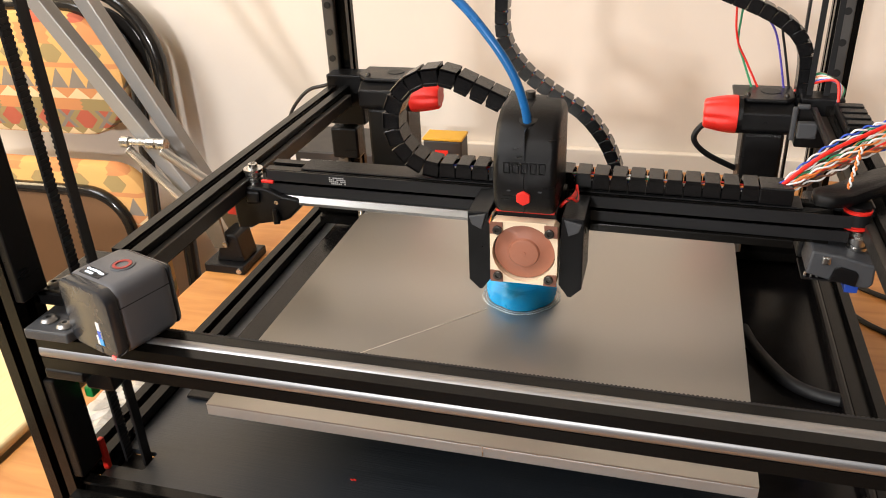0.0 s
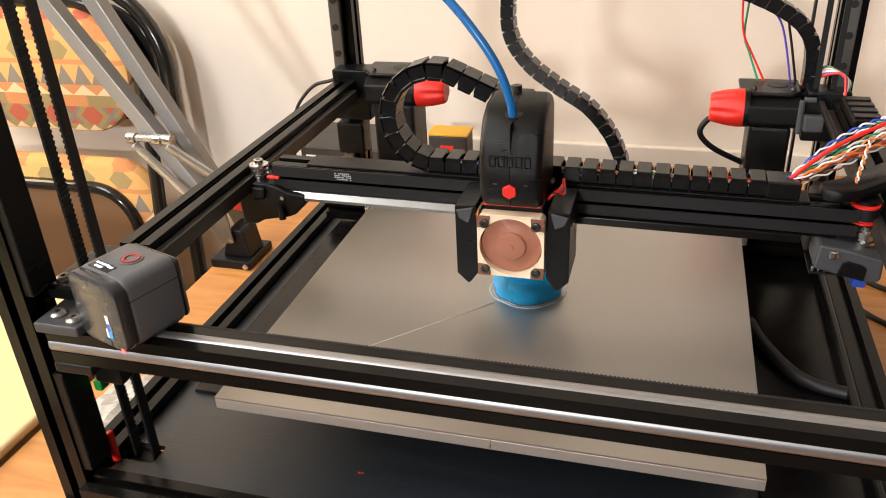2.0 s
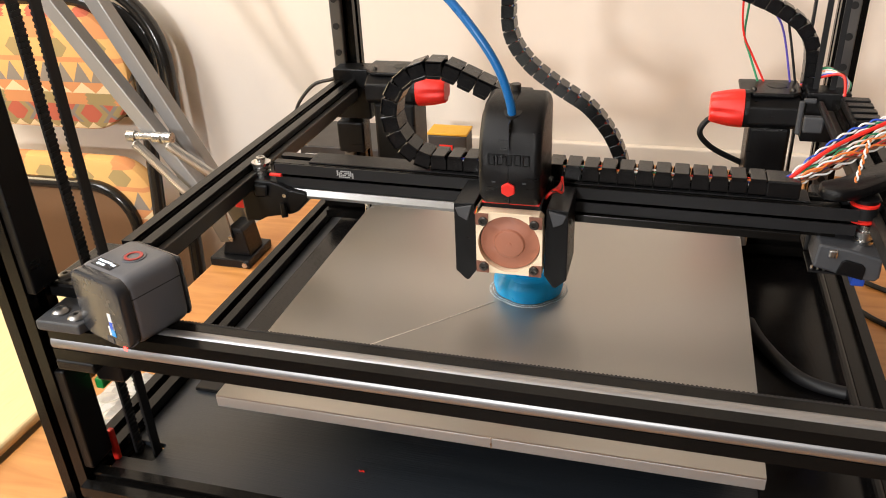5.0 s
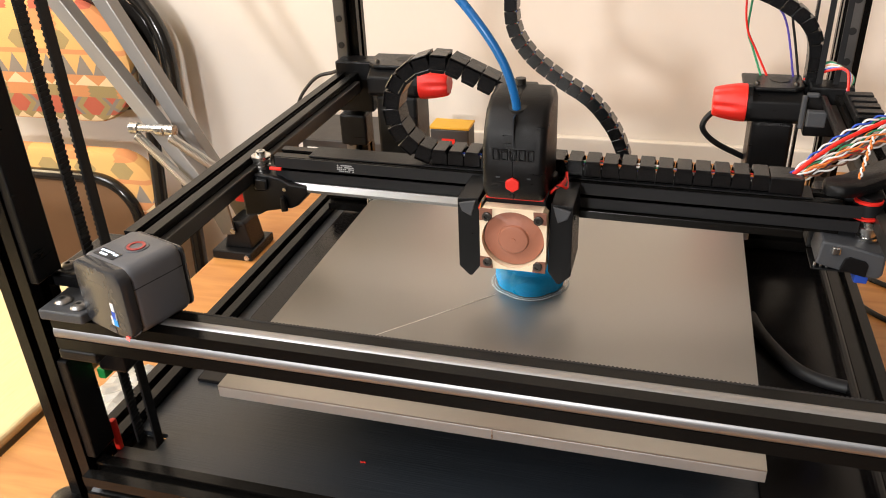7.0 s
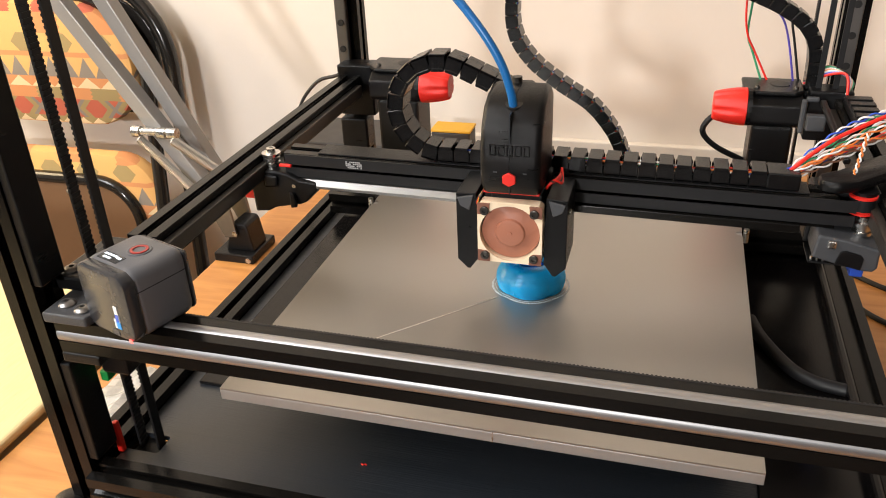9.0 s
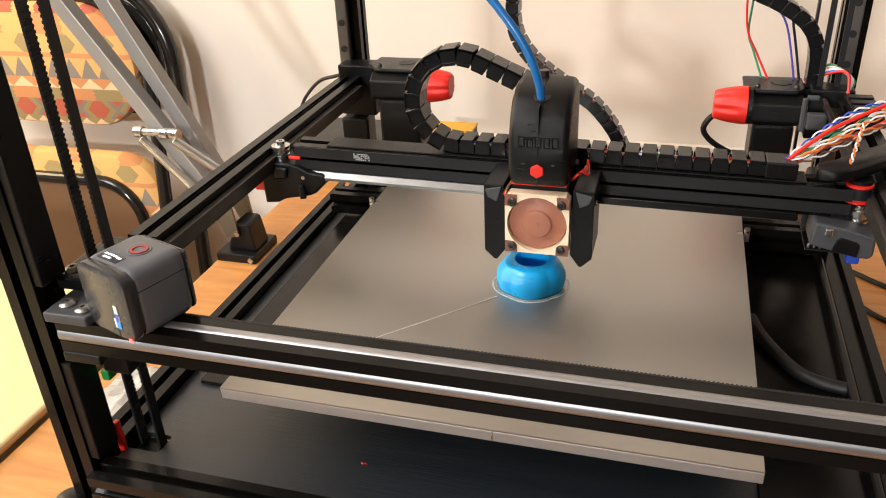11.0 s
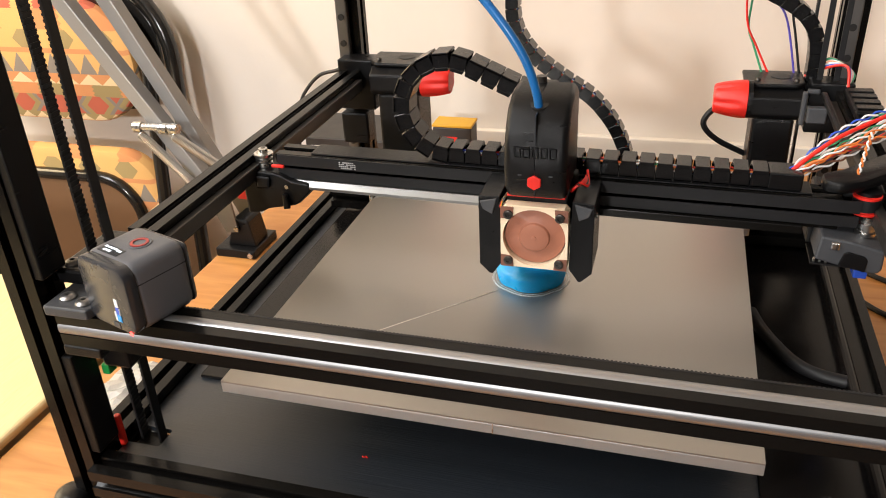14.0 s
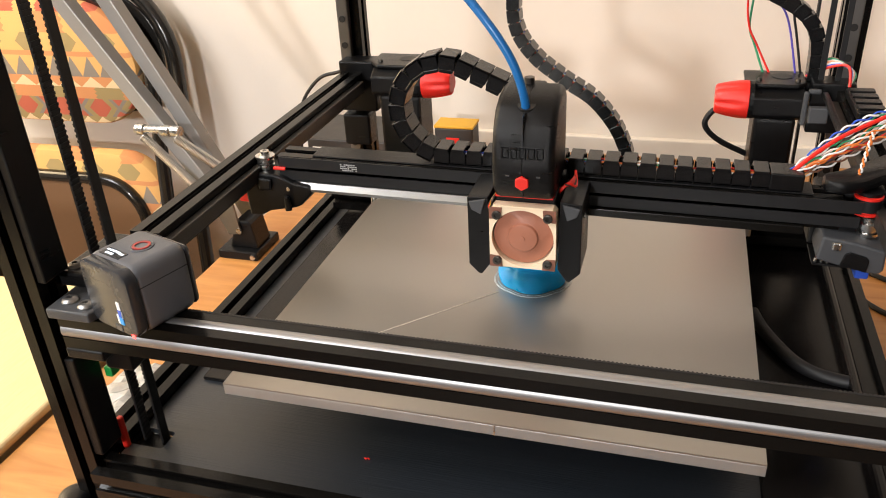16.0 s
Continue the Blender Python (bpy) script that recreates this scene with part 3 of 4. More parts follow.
    part("build_sheet", P(sheet, "z", -0.0011, 0.0), STEEL, bed, "brushed spring steel build sheet")
    part("clip", B((0.1655, -0.0006, -0.0078), (0.1662, 0.0, -0.0002)), BOLT, bed, "small bright scratch on the bed edge")
    for x, y in ((-0.003, 0.268), (0.308, 0.268)):
        part("locating_pin", C((x, y, -0.008), (x, y, 0.003), 0.0022), BOLT, bed)
    # gantry: front and side bars
    fb = extrusion(p, "x", (-0.0275, 0.0525), -0.068, 0.40, "front_bar", "black slotted front bar of the gantry")
    # domed covers clipped into the slots
    dome = [(0.0036 * math.cos(radians(a)), 0.0022 * math.sin(radians(a))) for a in range(0, 181, 9)]
    part("slot_cover", prism(bmesh.new(), [(-0.0270 + a, 0.0612 + b) for a, b in dome], "x", -0.012, 0.398), SLOT, fb, "satin grey slot cover", smooth=True)
    part("slot_cover", prism(bmesh.new(), [(-0.0362 - b, 0.0530 + a) for a, b in dome], "x", -0.0675, 0.398), SLOT, fb, "satin grey slot cover", smooth=True)
    toothed_belt(p, "front_belt", (-0.02, -0.0172, 0.0555), (0.40, -0.0172, 0.0555), (0, 0, 0.0071), 0.0012, (0, 1, 0), "toothed rubber belt behind the front bar")
    extrusion(p, "y", (-0.0555, 0.070), 0.032, 0.372, "side_bar", "black slotted side bar of the gantry")
    part("side_rail", B((-0.0453, 0.034, 0.065), (-0.0395, 0.36, 0.075), 0.0008), DBOLT, p)
    extrusion(p, "y", (0.3815, 0.068), 0.032, 0.372, "side_bar", "black slotted side bar of the gantry")
    part("side_rail", B((0.3655, 0.034, 0.063), (0.3713, 0.36, 0.073), 0.0008), DBOLT, p)
    # front left corner plate
    pl = part("corner_plate", P([(-0.071, -0.0405), (-0.044, -0.0405), (-0.034, -0.008), (-0.060, 0.016), (-0.071, 0.016)], "z", 0.0628, 0.0688, 0.001), ABS2, p, "dark printed corner plate with button-head bolts")
    for x, y in ((-0.0625, -0.030), (-0.050, -0.033), (-0.064, 0.004)):
        bolt(pl, (x, y, 0.0688), 0.0048, STUD)
    part("post_foot", lathe(bmesh.new(), (-0.1015, -0.036, -0.112), (0, 0, 1), [(0, 0.012), (0.030, 0.012), (0.034, 0.010), (0.036, 0.006)], 24), ABS, p, "rounded black corner foot", smooth=True)
    part("post_cover", B((-0.0783, -0.033, -0.0425), (-0.0715, -0.0142, 0.029), 0.001), ABS, p, "black printed cover on the post")
    part("post_cover", B((-0.0783, -0.033, 0.0795), (-0.0725, -0.0142, 0.42), 0.001), ABS, p, "black printed cover on the post")
    part("side_tab", B((-0.1008, -0.032, -0.066), (-0.0988, -0.022, -0.040), 0.0008), ABS, p)
    part("idler_housing", B((-0.079, -0.018, 0.0692), (-0.046, 0.0315, 0.0785), 0.002), ABS, p)
    bolt(pl, (-0.0715, -0.0105, 0.0785), 0.0048, DBOLT)
    part("corner_block", B((-0.069, -0.019, 0.030), (-0.035, 0.014, 0.0624), 0.002), ABS, p)
    part("lower_plate", B((-0.068, -0.0385, 0.036), (-0.044, -0.0205, 0.0422), 0.001), ABS, p)
    part("end_cap", B((-0.0665, -0.016, 0.012), (-0.0475, 0.006, 0.0298), 0.002), ABS, p)
    # lift belts in the front left corner
    toothed_belt(p, "lift_belt", (-0.0675, -0.002, -0.06), (-0.0675, -0.002, 0.42), (0, 0.0068, 0), 0.0013, (1, 0, 0), "vertical toothed lift belt", 0.003)
    toothed_belt(p, "lift_belt", (-0.0525, -0.002, -0.06), (-0.0525, -0.002, 0.42), (0, 0.0068, 0), 0.0013, (-1, 0, 0), "vertical toothed lift belt", 0.003)
    toothed_belt(p, "lift_belt", (0.352, 0.40, -0.05), (0.352, 0.40, 0.42), (0.0, 0.008, 0), 0.0013, (-1, 0, 0), "vertical toothed lift belt")
    toothed_belt(p, "lift_belt", (0.357, 0.384, 0.079), (0.357, 0.384, 0.42), (0.0045, 0.0, 0), 0.0013, (0, 1, 0), "vertical toothed lift belt")
    toothed_belt(p, "lift_belt", (0.370, 0.384, 0.079), (0.370, 0.384, 0.42), (0.0045, 0.0, 0), 0.0013, (0, 1, 0), "vertical toothed lift belt")
    part("green_connector", B((-0.0712, -0.0135, 0.0035), (-0.0660, -0.006, 0.0105), 0.0008), GREEN, p)
    part("red_tab", B((-0.0745, -0.0137, -0.0540), (-0.0708, -0.0095, -0.030), 0.001), RED, p)


def bolt(parent, at, r=0.0048, material=None):
    x, y, z = at
    bm = lathe(bmesh.new(), at, (0, 0, 1), [(-0.0004, r), (0.0008, r), (0.0019, r * 0.8), (0.0025, r * 0.45), (0.0025, r * 0.3), (0.0012, r * 0.28)], 18)
    return part("button_head_bolt", bm, material or BOLT, parent, smooth=True)


def drives():
    """Motor housings at the back corners, with fluted red knobs."""
    for s, x0, x1, kx, kz in ((1, -0.033, 0.0165, 0.0170, 0.0745), (-1, 0.3045, 0.347, 0.3040, 0.0685)):
        u = kz - 0.0745
        d = part("drive_housing", P([(0.364, 0.060 + u), (0.408, 0.060 + u), (0.408, 0.0855 + u), (0.370, 0.0855 + u), (0.360, 0.079 + u), (0.360, 0.064 + u)], "x", x0, x1, 0.0015), ABS, printer, "black printed drive housing")
        part("motor", B((x0 + 0.005, 0.366, 0.000 + u), (x1 - 0.004, 0.407, 0.0597 + u), 0.003), ABS, d, "black stepper motor")
        part("housing_lid", P([(x0 + 0.005, 0.366), (x1 - 0.006, 0.366), (x1 + 0.001, 0.374), (x1 + 0.001, 0.408), (x0 - 0.005, 0.408), (x0 - 0.005, 0.378)], "z", 0.0858 + u, 0.0892 + u, 0.0012), ABS, d)
        cxx = (x0 + x1) / 2
        bm = lathe(bmesh.new(), (cxx + 0.004, 0.390, 0.0893 + u), (0, 0, 1), [(0, 0.0080), (0.0003, 0.0080), (0.0003, 0.0070)], 28)
        part("shaft_hole", bm, HOLE, d, smooth=True)
        for xx in (x0 + 0.006, x1 - 0.006):
            bolt(d, (xx, 0.376, 0.0893 + u), 0.0022, DBOLT)
        prof = [(0, 0.0130), (0.001, 0.0160), (0.005, 0.0160), (0.010, 0.0155), (0.016, 0.0146), (0.022, 0.0133), (0.0262, 0.0122), (0.0275, 0.0110)]
        k = bmesh.new()
        q = V((s, 0, 0)).to_track_quat("Z", "Y").to_matrix()
        rings = []
        for hh, r in prof:
            ring = []
            for i in range(72):
                w = 2 * math.pi * i / 72
                bite = 0.14 * min(1.0, max(0.0, hh - 0.004) / 0.012) * max(0.0, math.cos(6 * w)) ** 1.5
                ring.append(k.verts.new(V((kx, 0.370, kz)) + q @ V((r * (1 - bite) * math.cos(w), r * (1 - bite) * math.sin(w), hh))))
            rings.append(ring)
        for r0, r1 in zip(rings, rings[1:]):
            for i in range(72):
                k.faces.new((r0[i], r0[(i + 1) % 72], r1[(i + 1) % 72], r1[i]))
        k.faces.new(rings[0])
        k.faces.new(rings[-1])
        part("knob", k, RED, d, "fluted red printed knob", smooth=True)
        part("collar", C((kx - s * 0.003, 0.370, kz), (kx + s * 0.0005, 0.370, kz), 0.0158), ABS, d)
    part("rear_bracket", P([(-0.070, 0.3745), (-0.034, 0.3745), (-0.034, 0.3985), (-0.070, 0.3985)], "z", 0.040, 0.089, 0.0015), ABS, printer)
    part("rear_bracket", P([(0.352, 0.374), (0.386, 0.374), (0.386, 0.398), (0.352, 0.398)], "z", 0.040, 0.083, 0.0015), ABS, printer)
    part("rail_block", B((-0.074, 0.380, 0.002), (-0.046, 0.398, 0.034), 0.002), ABS, printer)
    part("motor_cable", T([(0.290, 0.385, 0.058), (0.277, 0.388, 0.051), (0.2715, 0.388, 0.038), (0.284, 0.39, 0.024), (0.310, 0.395, 0.010)], 0.0026), RUBBER, printer, "black motor cable", smooth=True)
    part("left_cable", T([(-0.070, 0.397, 0.076), (-0.085, 0.403, 0.0695), (-0.103, 0.405, 0.064), (-0.117, 0.405, 0.052), (-0.128, 0.405, 0.036), (-0.136, 0.407, 0.010), (-0.140, 0.410, -0.03)], 0.0018), RUBBER, printer, smooth=True)


def gantry():
    """The cross beam that carries the head, with its joints, belts and pulleys."""
    gx0, gx1 = -0.026, 0.347
    org = (0.155, HY + 0.055, HZ)
    pts = [(y + HY + 0.055, z + HZ + 0.001) for y, z in profile2020()]
    g = part("cross_beam", prism(bmesh.new(), pts, "x", gx0, gx1), ANOD, printer, "black slotted cross beam that slides on the side bars", origin=org)
    part("beam_rail", P([(HY + 0.0448, HZ - 0.0062), (HY + 0.0420, HZ - 0.0068), (HY + 0.0385, HZ - 0.0102), (HY + 0.0385, HZ - 0.0122), (HY + 0.0448, HZ - 0.0122)], "x", gx0 + 0.008, 0.155), RAIL, g, "bright steel rail along the beam")
    for z0, z1 in ((0.0035, 0.0112), (-0.0058, 0.0012)):
        part("drive_belt", B((-0.024, HY + 0.0425, HZ + z0), (0.357, HY + 0.0437, HZ + z1)), RUBBER, g, "flat black drive belt")
    # Black strip replaces the rail's right half, which lies in the head's shade.
    part("rail_shade_strip", B((0.1552, HY + 0.0400, HZ - 0.0122), (gx1 - 0.02, HY + 0.0448, HZ - 0.0066), 0.0006), ANOD, g, "black strip standing in for shade on the rail")
    part("chain_tray", B((0.0, HY + 0.0475, HZ + 0.0111), (0.33, HY + 0.0665, HZ + 0.0121), 0.0006), ABS, g, "black tray under the cable chain")
    bm = bmesh.new()
    for i in range(9):
        for k in range(4):
            if (i * 5 + k * 3) % 7:
                box(bm, (0.0235 + i * 0.0014, HY + 0.0421, HZ + 0.0046 + k * 0.0014), (0.0245 + i * 0.0014, HY + 0.0424, HZ + 0.0054 + k * 0.0014))
    part("printed_mark", bm, PRINTG, g, "small faded print on the belt")
    # left joint
    body = [(-0.047, -0.0010), (-0.028, -0.0010), (-0.020, -0.0030), (-0.013, -0.0065), (0.0000, -0.0080), (0.0015, -0.0130), (-0.008, -0.0235), (-0.013, -0.0260), (-0.034, -0.0305), (-0.040, -0.0340), (-0.051, -0.0355), (-0.052, -0.012)]
    j = part("joint", P([(x, HZ + z) for x, z in body], "y", HY + 0.038, HY + 0.075, 0.0015), ABS, g, "black printed joint block")
    part("joint_lug", P([(-0.0205, HZ - 0.0285), (-0.0150, HZ - 0.0275), (-0.0165, HZ - 0.0165), (-0.0205, HZ - 0.0160)], "y", HY + 0.0350, HY + 0.0378, 0.0012), ABS, g)
    part("joint_lug", P([(-0.0400, HZ - 0.0135), (-0.0295, HZ - 0.0125), (-0.0285, HZ - 0.0035), (-0.0400, HZ - 0.0030)], "y", HY + 0.0355, HY + 0.0378, 0.0018), ABS, g)
    part("pin", C((-0.0165, HY + 0.0366, HZ - 0.0110), (-0.0165, HY + 0.0384, HZ - 0.0110), 0.0016, 6), BOLT, g)
    pulley(g, -0.0385, HY + 0.050, HZ - 0.0008)
    part("belt_clip", B((-0.0280, HY + 0.0398, HZ + 0.0020), (-0.0185, HY + 0.0422, HZ + 0.0042), 0.0006), RED, g)
    part("joint_insert", B((-0.0630, HY + 0.046, HZ - 0.0290), (-0.0525, HY + 0.052, HZ - 0.0190), 0.0008), RED, g)
    # right joint
    body = [(0.3370, -0.0085), (0.355, -0.0110), (0.3735, -0.0155), (0.3740, -0.0285), (0.3715, -0.0310), (0.366, -0.0310), (0.348, -0.0275), (0.3355, -0.0245)]
    part("joint", P([(x, HZ + z) for x, z in body], "y", HY + 0.033, HY + 0.075, 0.0015), ABS2, g, "grey-black printed joint block")
    # proud black plate on the grey face: the recess's shade given as colour
    part("recess_shade_plate", P([(x, HZ + z) for x, z in ((0.3510, -0.0185), (0.3535, -0.0172), (0.3630, -0.0195), (0.3650, -0.0220), (0.3645, -0.0300), (0.3490, -0.0268))], "y", HY + 0.0318, HY + 0.0332, 0.0006), ABS, g)
    part("nut", B((0.343, HY + 0.031, HZ - 0.0165), (0.348, HY + 0.0335, HZ - 0.0115), 0.0008, 2), BOLT, g)
    part("sensor_board", B((0.334, HY + 0.034, HZ - 0.0290), (0.362, HY + 0.060, HZ - 0.0278), 0.0003), ABS, g, "small circuit board with solder points")
    for x in (0.336, 0.3395, 0.343):
        part("solder_pin", C((x, HY + 0.0365, HZ - 0.0279), (x, HY + 0.0365, HZ - 0.0250), 0.0008, 8), BOLT, g)
    part("blue_connector", B((0.361, HY + 0.042, HZ - 0.0400), (0.369, HY + 0.056, HZ - 0.0320), 0.001), BLUEW, g)
    bm = lathe(bmesh.new(), (0.3610, HY + 0.052, HZ - 0.0005), (0, 0, 1), [(0.0012, 0.0070), (0.0016, 0.0082), (0.0028, 0.0082), (0.0032, 0.0070), (0.0115, 0.0070), (0.0118, 0.0082), (0.0132, 0.0082), (0.0136, 0.004)], 28)
    part("idler", bm, RED, g, "red belt idler", smooth=True)
    bm = lathe(bmesh.new(), (0.3610, HY + 0.052, HZ + 0.0036), (0, 0, 1), [(0, 0.0079), (0.0075, 0.0079)], 28)
    part("belt_turn", bm, RUBBER, g, smooth=True)
    bm = lathe(bmesh.new(), (0.3640, HY + 0.050, HZ - 0.0125), (0, 0, 1), [(0, 0.006), (0.002, 0.0062), (0.0022, 0.005), (0.005, 0.005), (0.0052, 0.006), (0.008, 0.006), (0.0085, 0.0045), (0.012, 0.0045)], 24)
    part("bearing_stack", bm, BOLT, g, "steel bearing stack", smooth=True)
    part("idler_cap", C((0.3615, HY + 0.0535, HZ + 0.0120), (0.3615, HY + 0.0535, HZ + 0.0150), 0.0074, 24), ABS, g)
    part("joint_block", B((0.333, HY + 0.058, HZ - 0.0270), (0.3735, HY + 0.080, HZ + 0.0110), 0.002), ABS, g)
    # printed arm and the fan-out of wires at the end of the chain
    part("cable_arm", P([(0.334, HY + 0.044), (0.344, HY + 0.040), (0.356, HY + 0.046), (0.400, HY + 0.090), (0.400, HY + 0.112), (0.374, HY + 0.094), (0.346, HY + 0.064), (0.334, HY + 0.056)], "z", HZ + 0.0150, HZ + 0.0235, 0.003), ABS, g, "glossy black printed cable arm", smooth=True)
    rnd = random.Random(4)

    def run(u, oy, oz):
        w = 0.0012 + 0.0070 * math.sin(min(1, u * 1.3) * 2.2)
        return (0.312 + 0.092 * u, HY + 0.053 + 0.050 * u + w * oy, HZ + 0.0175 + 0.034 * math.sin(u * 1.6) + w * oz)
    for oy, oz in ((0.2, 0.75), (-0.4, -0.55)):
        part("wire", T([run(k / 12, oy, oz + 0.2 * math.sin(k * 0.7)) for k in range(13)], 0.0013, 8, 4), RED, g, "thick red power wire", smooth=True)
    pairs = [(ORNG, WHITE, -0.8, 0.1), (GREENW, WHITE, 0.1, 0.0), (BLUEW, WHITE, 0.9, 0.9), (BROWNW, WHITE, -0.6, -0.95), (ORNG, WHITE, 0.5, -0.2), (ORNG, BROWNW, -0.9, -0.4), (GREENW, WHITE, 0.9, 0.4), (BLUEW, WHITE, 0.0, -0.9)]
    for ca, cb, oy, oz in pairs:
        ph, turns = rnd.random() * 6.28, rnd.uniform(5.5, 8.0)
        wob = rnd.uniform(-0.4, 0.4)
        for c, a0 in ((ca, 0.0), (cb, math.pi)):
            pts = []
            for k in range(61):
                u = k / 60
                q = run(u, oy + wob * math.sin(u * 5), oz + wob * math.cos(u * 4))
                a = ph + a0 + turns * 6.283 * u
                pts.append((q[0] - 0.0006 * math.sin(a), q[1] + 0.0010 * math.cos(a), q[2] + 0.0010 * math.sin(a)))
            part("wire", T(pts, 0.00062, 6, 1), c, g, smooth=True)
    for c, a0 in ((ORNG, 0.0), (WHITE, math.pi)):
        pts = []
        for k in range(25):
            u = k / 24
            a = a0 + 4 * 6.283 * u
            pts.append((0.358 - 0.004 * u + 0.0009 * math.cos(a), HY + 0.062 - 0.006 * u + 0.0009 * math.sin(a), HZ + 0.048 - 0.026 * u))
        part("wire", T(pts, 0.00062, 6, 1), c, g, smooth=True)
    return g


def pulley(parent, x, y, z):
    rings = [(0, 0.0062), (0.0022, 0.0062), (0.0024, 0.0050), (0.0038, 0.0050), (0.0040, 0.0062), (0.0056, 0.0062), (0.0058, 0.0050), (0.0074, 0.0050), (0.0076, 0.0070), (0.0094, 0.0070), (0.0096, 0.0034), (0.0128, 0.0033), (0.0131, 0.0018), (0.0112, 0.0016)]
    bm = lathe(bmesh.new(), (x, y, z), (0, 0, 1), rings, 24)
    part("pulley", bm, BOLT, parent, "steel bearing pulley with a cap screw", smooth=True)


LINK = None
PITCH = 0.0113


def link_mesh():
    bm = bmesh.new()
    L, w, hh = PITCH, 0.0085, 0.0058
    box(bm, (-L * 0.5, -w, -hh), (L * 0.5 - 0.0006, w, -hh + 0.0018))
    for s in (-1, 1):
        y0, y1 = sorted((s * w, s * (w - 0.0016)))
        prism(bm, [(-L * 0.49, -hh + 0.0005), (L * 0.47, -hh + 0.0005), (L * 0.47, hh * 0.45), (L * 0.38, hh * 0.72), (-L * 0.40, hh * 0.72), (-L * 0.49, hh * 0.45)], "y", y0, y1)
    prism(bm, [(-L * 0.43, hh * 0.62), (L * 0.40, hh * 0.62), (L * 0.37, hh), (-L * 0.40, hh)], "y", -w - 0.0004, w + 0.0004)
    bmesh.ops.recalc_face_normals(bm, faces=bm.faces)
    bmesh.ops.bevel(bm, geom=bm.edges[:], offset=0.0003, segments=1, affect="EDGES", profile=0.5)
    me = bpy.data.meshes.new("chain_link")
    bm.to_mesh(me)
    bm.free()
    me.materials.append(CHAINM)
    return me


def add_link(parent, m):
    ob = new("chain_link", LINK)
    ob.parent = parent
    ob.matrix_basis = m
    return ob


R_LOOP, A_END = 0.0318, radians(203)
X_ANCHOR, Z_RUN = 0.3107, HZ + 0.0182


def loop_pose(s, xb):
    """The pose of the moving chain at the length s from its fixed end; xb: foot of the loop."""
    l1 = X_ANCHOR - xb
    zc = Z_RUN + R_LOOP
    if s <= l1:
        return X_ANCHOR - s, Z_RUN, 0.0
    a = (s - l1) / R_LOOP
    if a <= A_END:
        return xb - R_LOOP * math.sin(a), zc - R_LOOP * math.cos(a), math.degrees(a)
    e = s - l1 - R_LOOP * A_END
    return (xb - R_LOOP * math.sin(A_END) - math.cos(A_END) * e, zc - R_LOOP * math.cos(A_END) + math.sin(A_END) * e, math.degrees(A_END))


def loop_foot(hx):
    return hx - 0.0445 + (HX - hx) * 0.5


def moving_chain():
    """The chain on the beam: a fixed run, then a loop back to the head."""
    org = V((X_ANCHOR, HY + 0.057, Z_RUN))
    bm = B((X_ANCHOR - 0.0065, HY + 0.0475, Z_RUN - 0.0058), (X_ANCHOR + 0.013, HY + 0.0665, Z_RUN + 0.0055), 0.001)
    ch = part("cable_chain", bm, CHAINM, printer, "black cable chain that loops back to the print head", origin=org)
    links = []
    for i in range(1, 33):
        s = i * PITCH
        x, z, a = loop_pose(s, loop_foot(HX))
        ob = add_link(ch, pose(x - org.x, 0, z - org.z, 0, a, 0))
        if s > 0.178:
            links.append((ob, s, org))
    rnd = random.Random(2)
    for i, c in enumerate((WHITE, ORNG, BLUEW, GREENW, WHITE, RED)):
        yy = HY + 0.0512 + i * 0.0012
        pts = [(X_ANCHOR - 0.012 * k, yy + rnd.uniform(-0.0005, 0.0005), Z_RUN + 0.0015 + rnd.uniform(-0.002, 0.002)) for k in range(18)]
        part("wire", T(pts, 0.0006, 5, 3), c, ch, smooth=True)
    return ch, links


def path_links(parent_name, label, pts, y, flip=1, wires=True):
    """A hanging chain along a path in an upright plane."""
    path = smooth_path([(x, y, z) for x, z in pts], 24)
    ch = part(parent_name, B((pts[-1][0] - 0.008, y - 0.009, pts[-1][1] - 0.010), (pts[-1][0] + 0.008, y + 0.009, pts[-1][1] - 0.001), 0.001), CHAINM, printer, label)
    acc, nxt = 0.0, 0.0
    for a, b in zip(path, path[1:]):
        d = (b - a).length
        while acc + d >= nxt:
            p = a + (b - a) * ((nxt - acc) / d)
            ang = math.degrees(math.atan2(-(b.z - a.z), b.x - a.x))
            add_link(ch, Matrix.Translation(p - ORG[ch]) @ pose(0, 0, 0, 0, ang + (180 if flip < 0 else 0), 0))
            nxt += PITCH
        acc += d
    if wires:
        for i, c in enumerate((RED, GREENW, WHITE, BLUEW)):
            off = 0.0022 * flip
            part("wire", T([(x + off + 0.0006 * i, y - 0.0062 + 0.001 * i, z + off) for x, z in pts], 0.0009, 5, 8), c, ch, smooth=True)
    return ch


def toolhead():
    org = h(0, 0, 0)
    body = hp([(-3, 9), (35, 9), (35, -34), (30, -40), (2, -40), (-3, -34)], "y", 10.5, 44, 0.001)
    t = part("print_head", body, ABS, printer, "black print head with a cream and brown fan", origin=org)
    side = [(4, 11), (-1.5, 18), (-3, 30), (-2, 44), (2.5, 56), (10, 66), (22, 71), (40, 72), (48, 66), (48, 11)]
    bm = bmesh.new()
    for x0, x1 in ((-2.5, 16.3), (16.6, 35.5)):
        q = hp(side, "x", x0, x1, 0)
        bmesh.ops.recalc_face_normals(q, faces=q.faces)
        end = x0 if x0 < 0 else x1
        es = [e for e in q.edges if all(abs(v.co.x - h(end, 0, 0)[0]) < 1e-5 for v in e.verts)]
        bmesh.ops.bevel(q, geom=es, offset=0.0042, segments=3, affect="EDGES", profile=0.5)
        me = bpy.data.meshes.new("tmp")
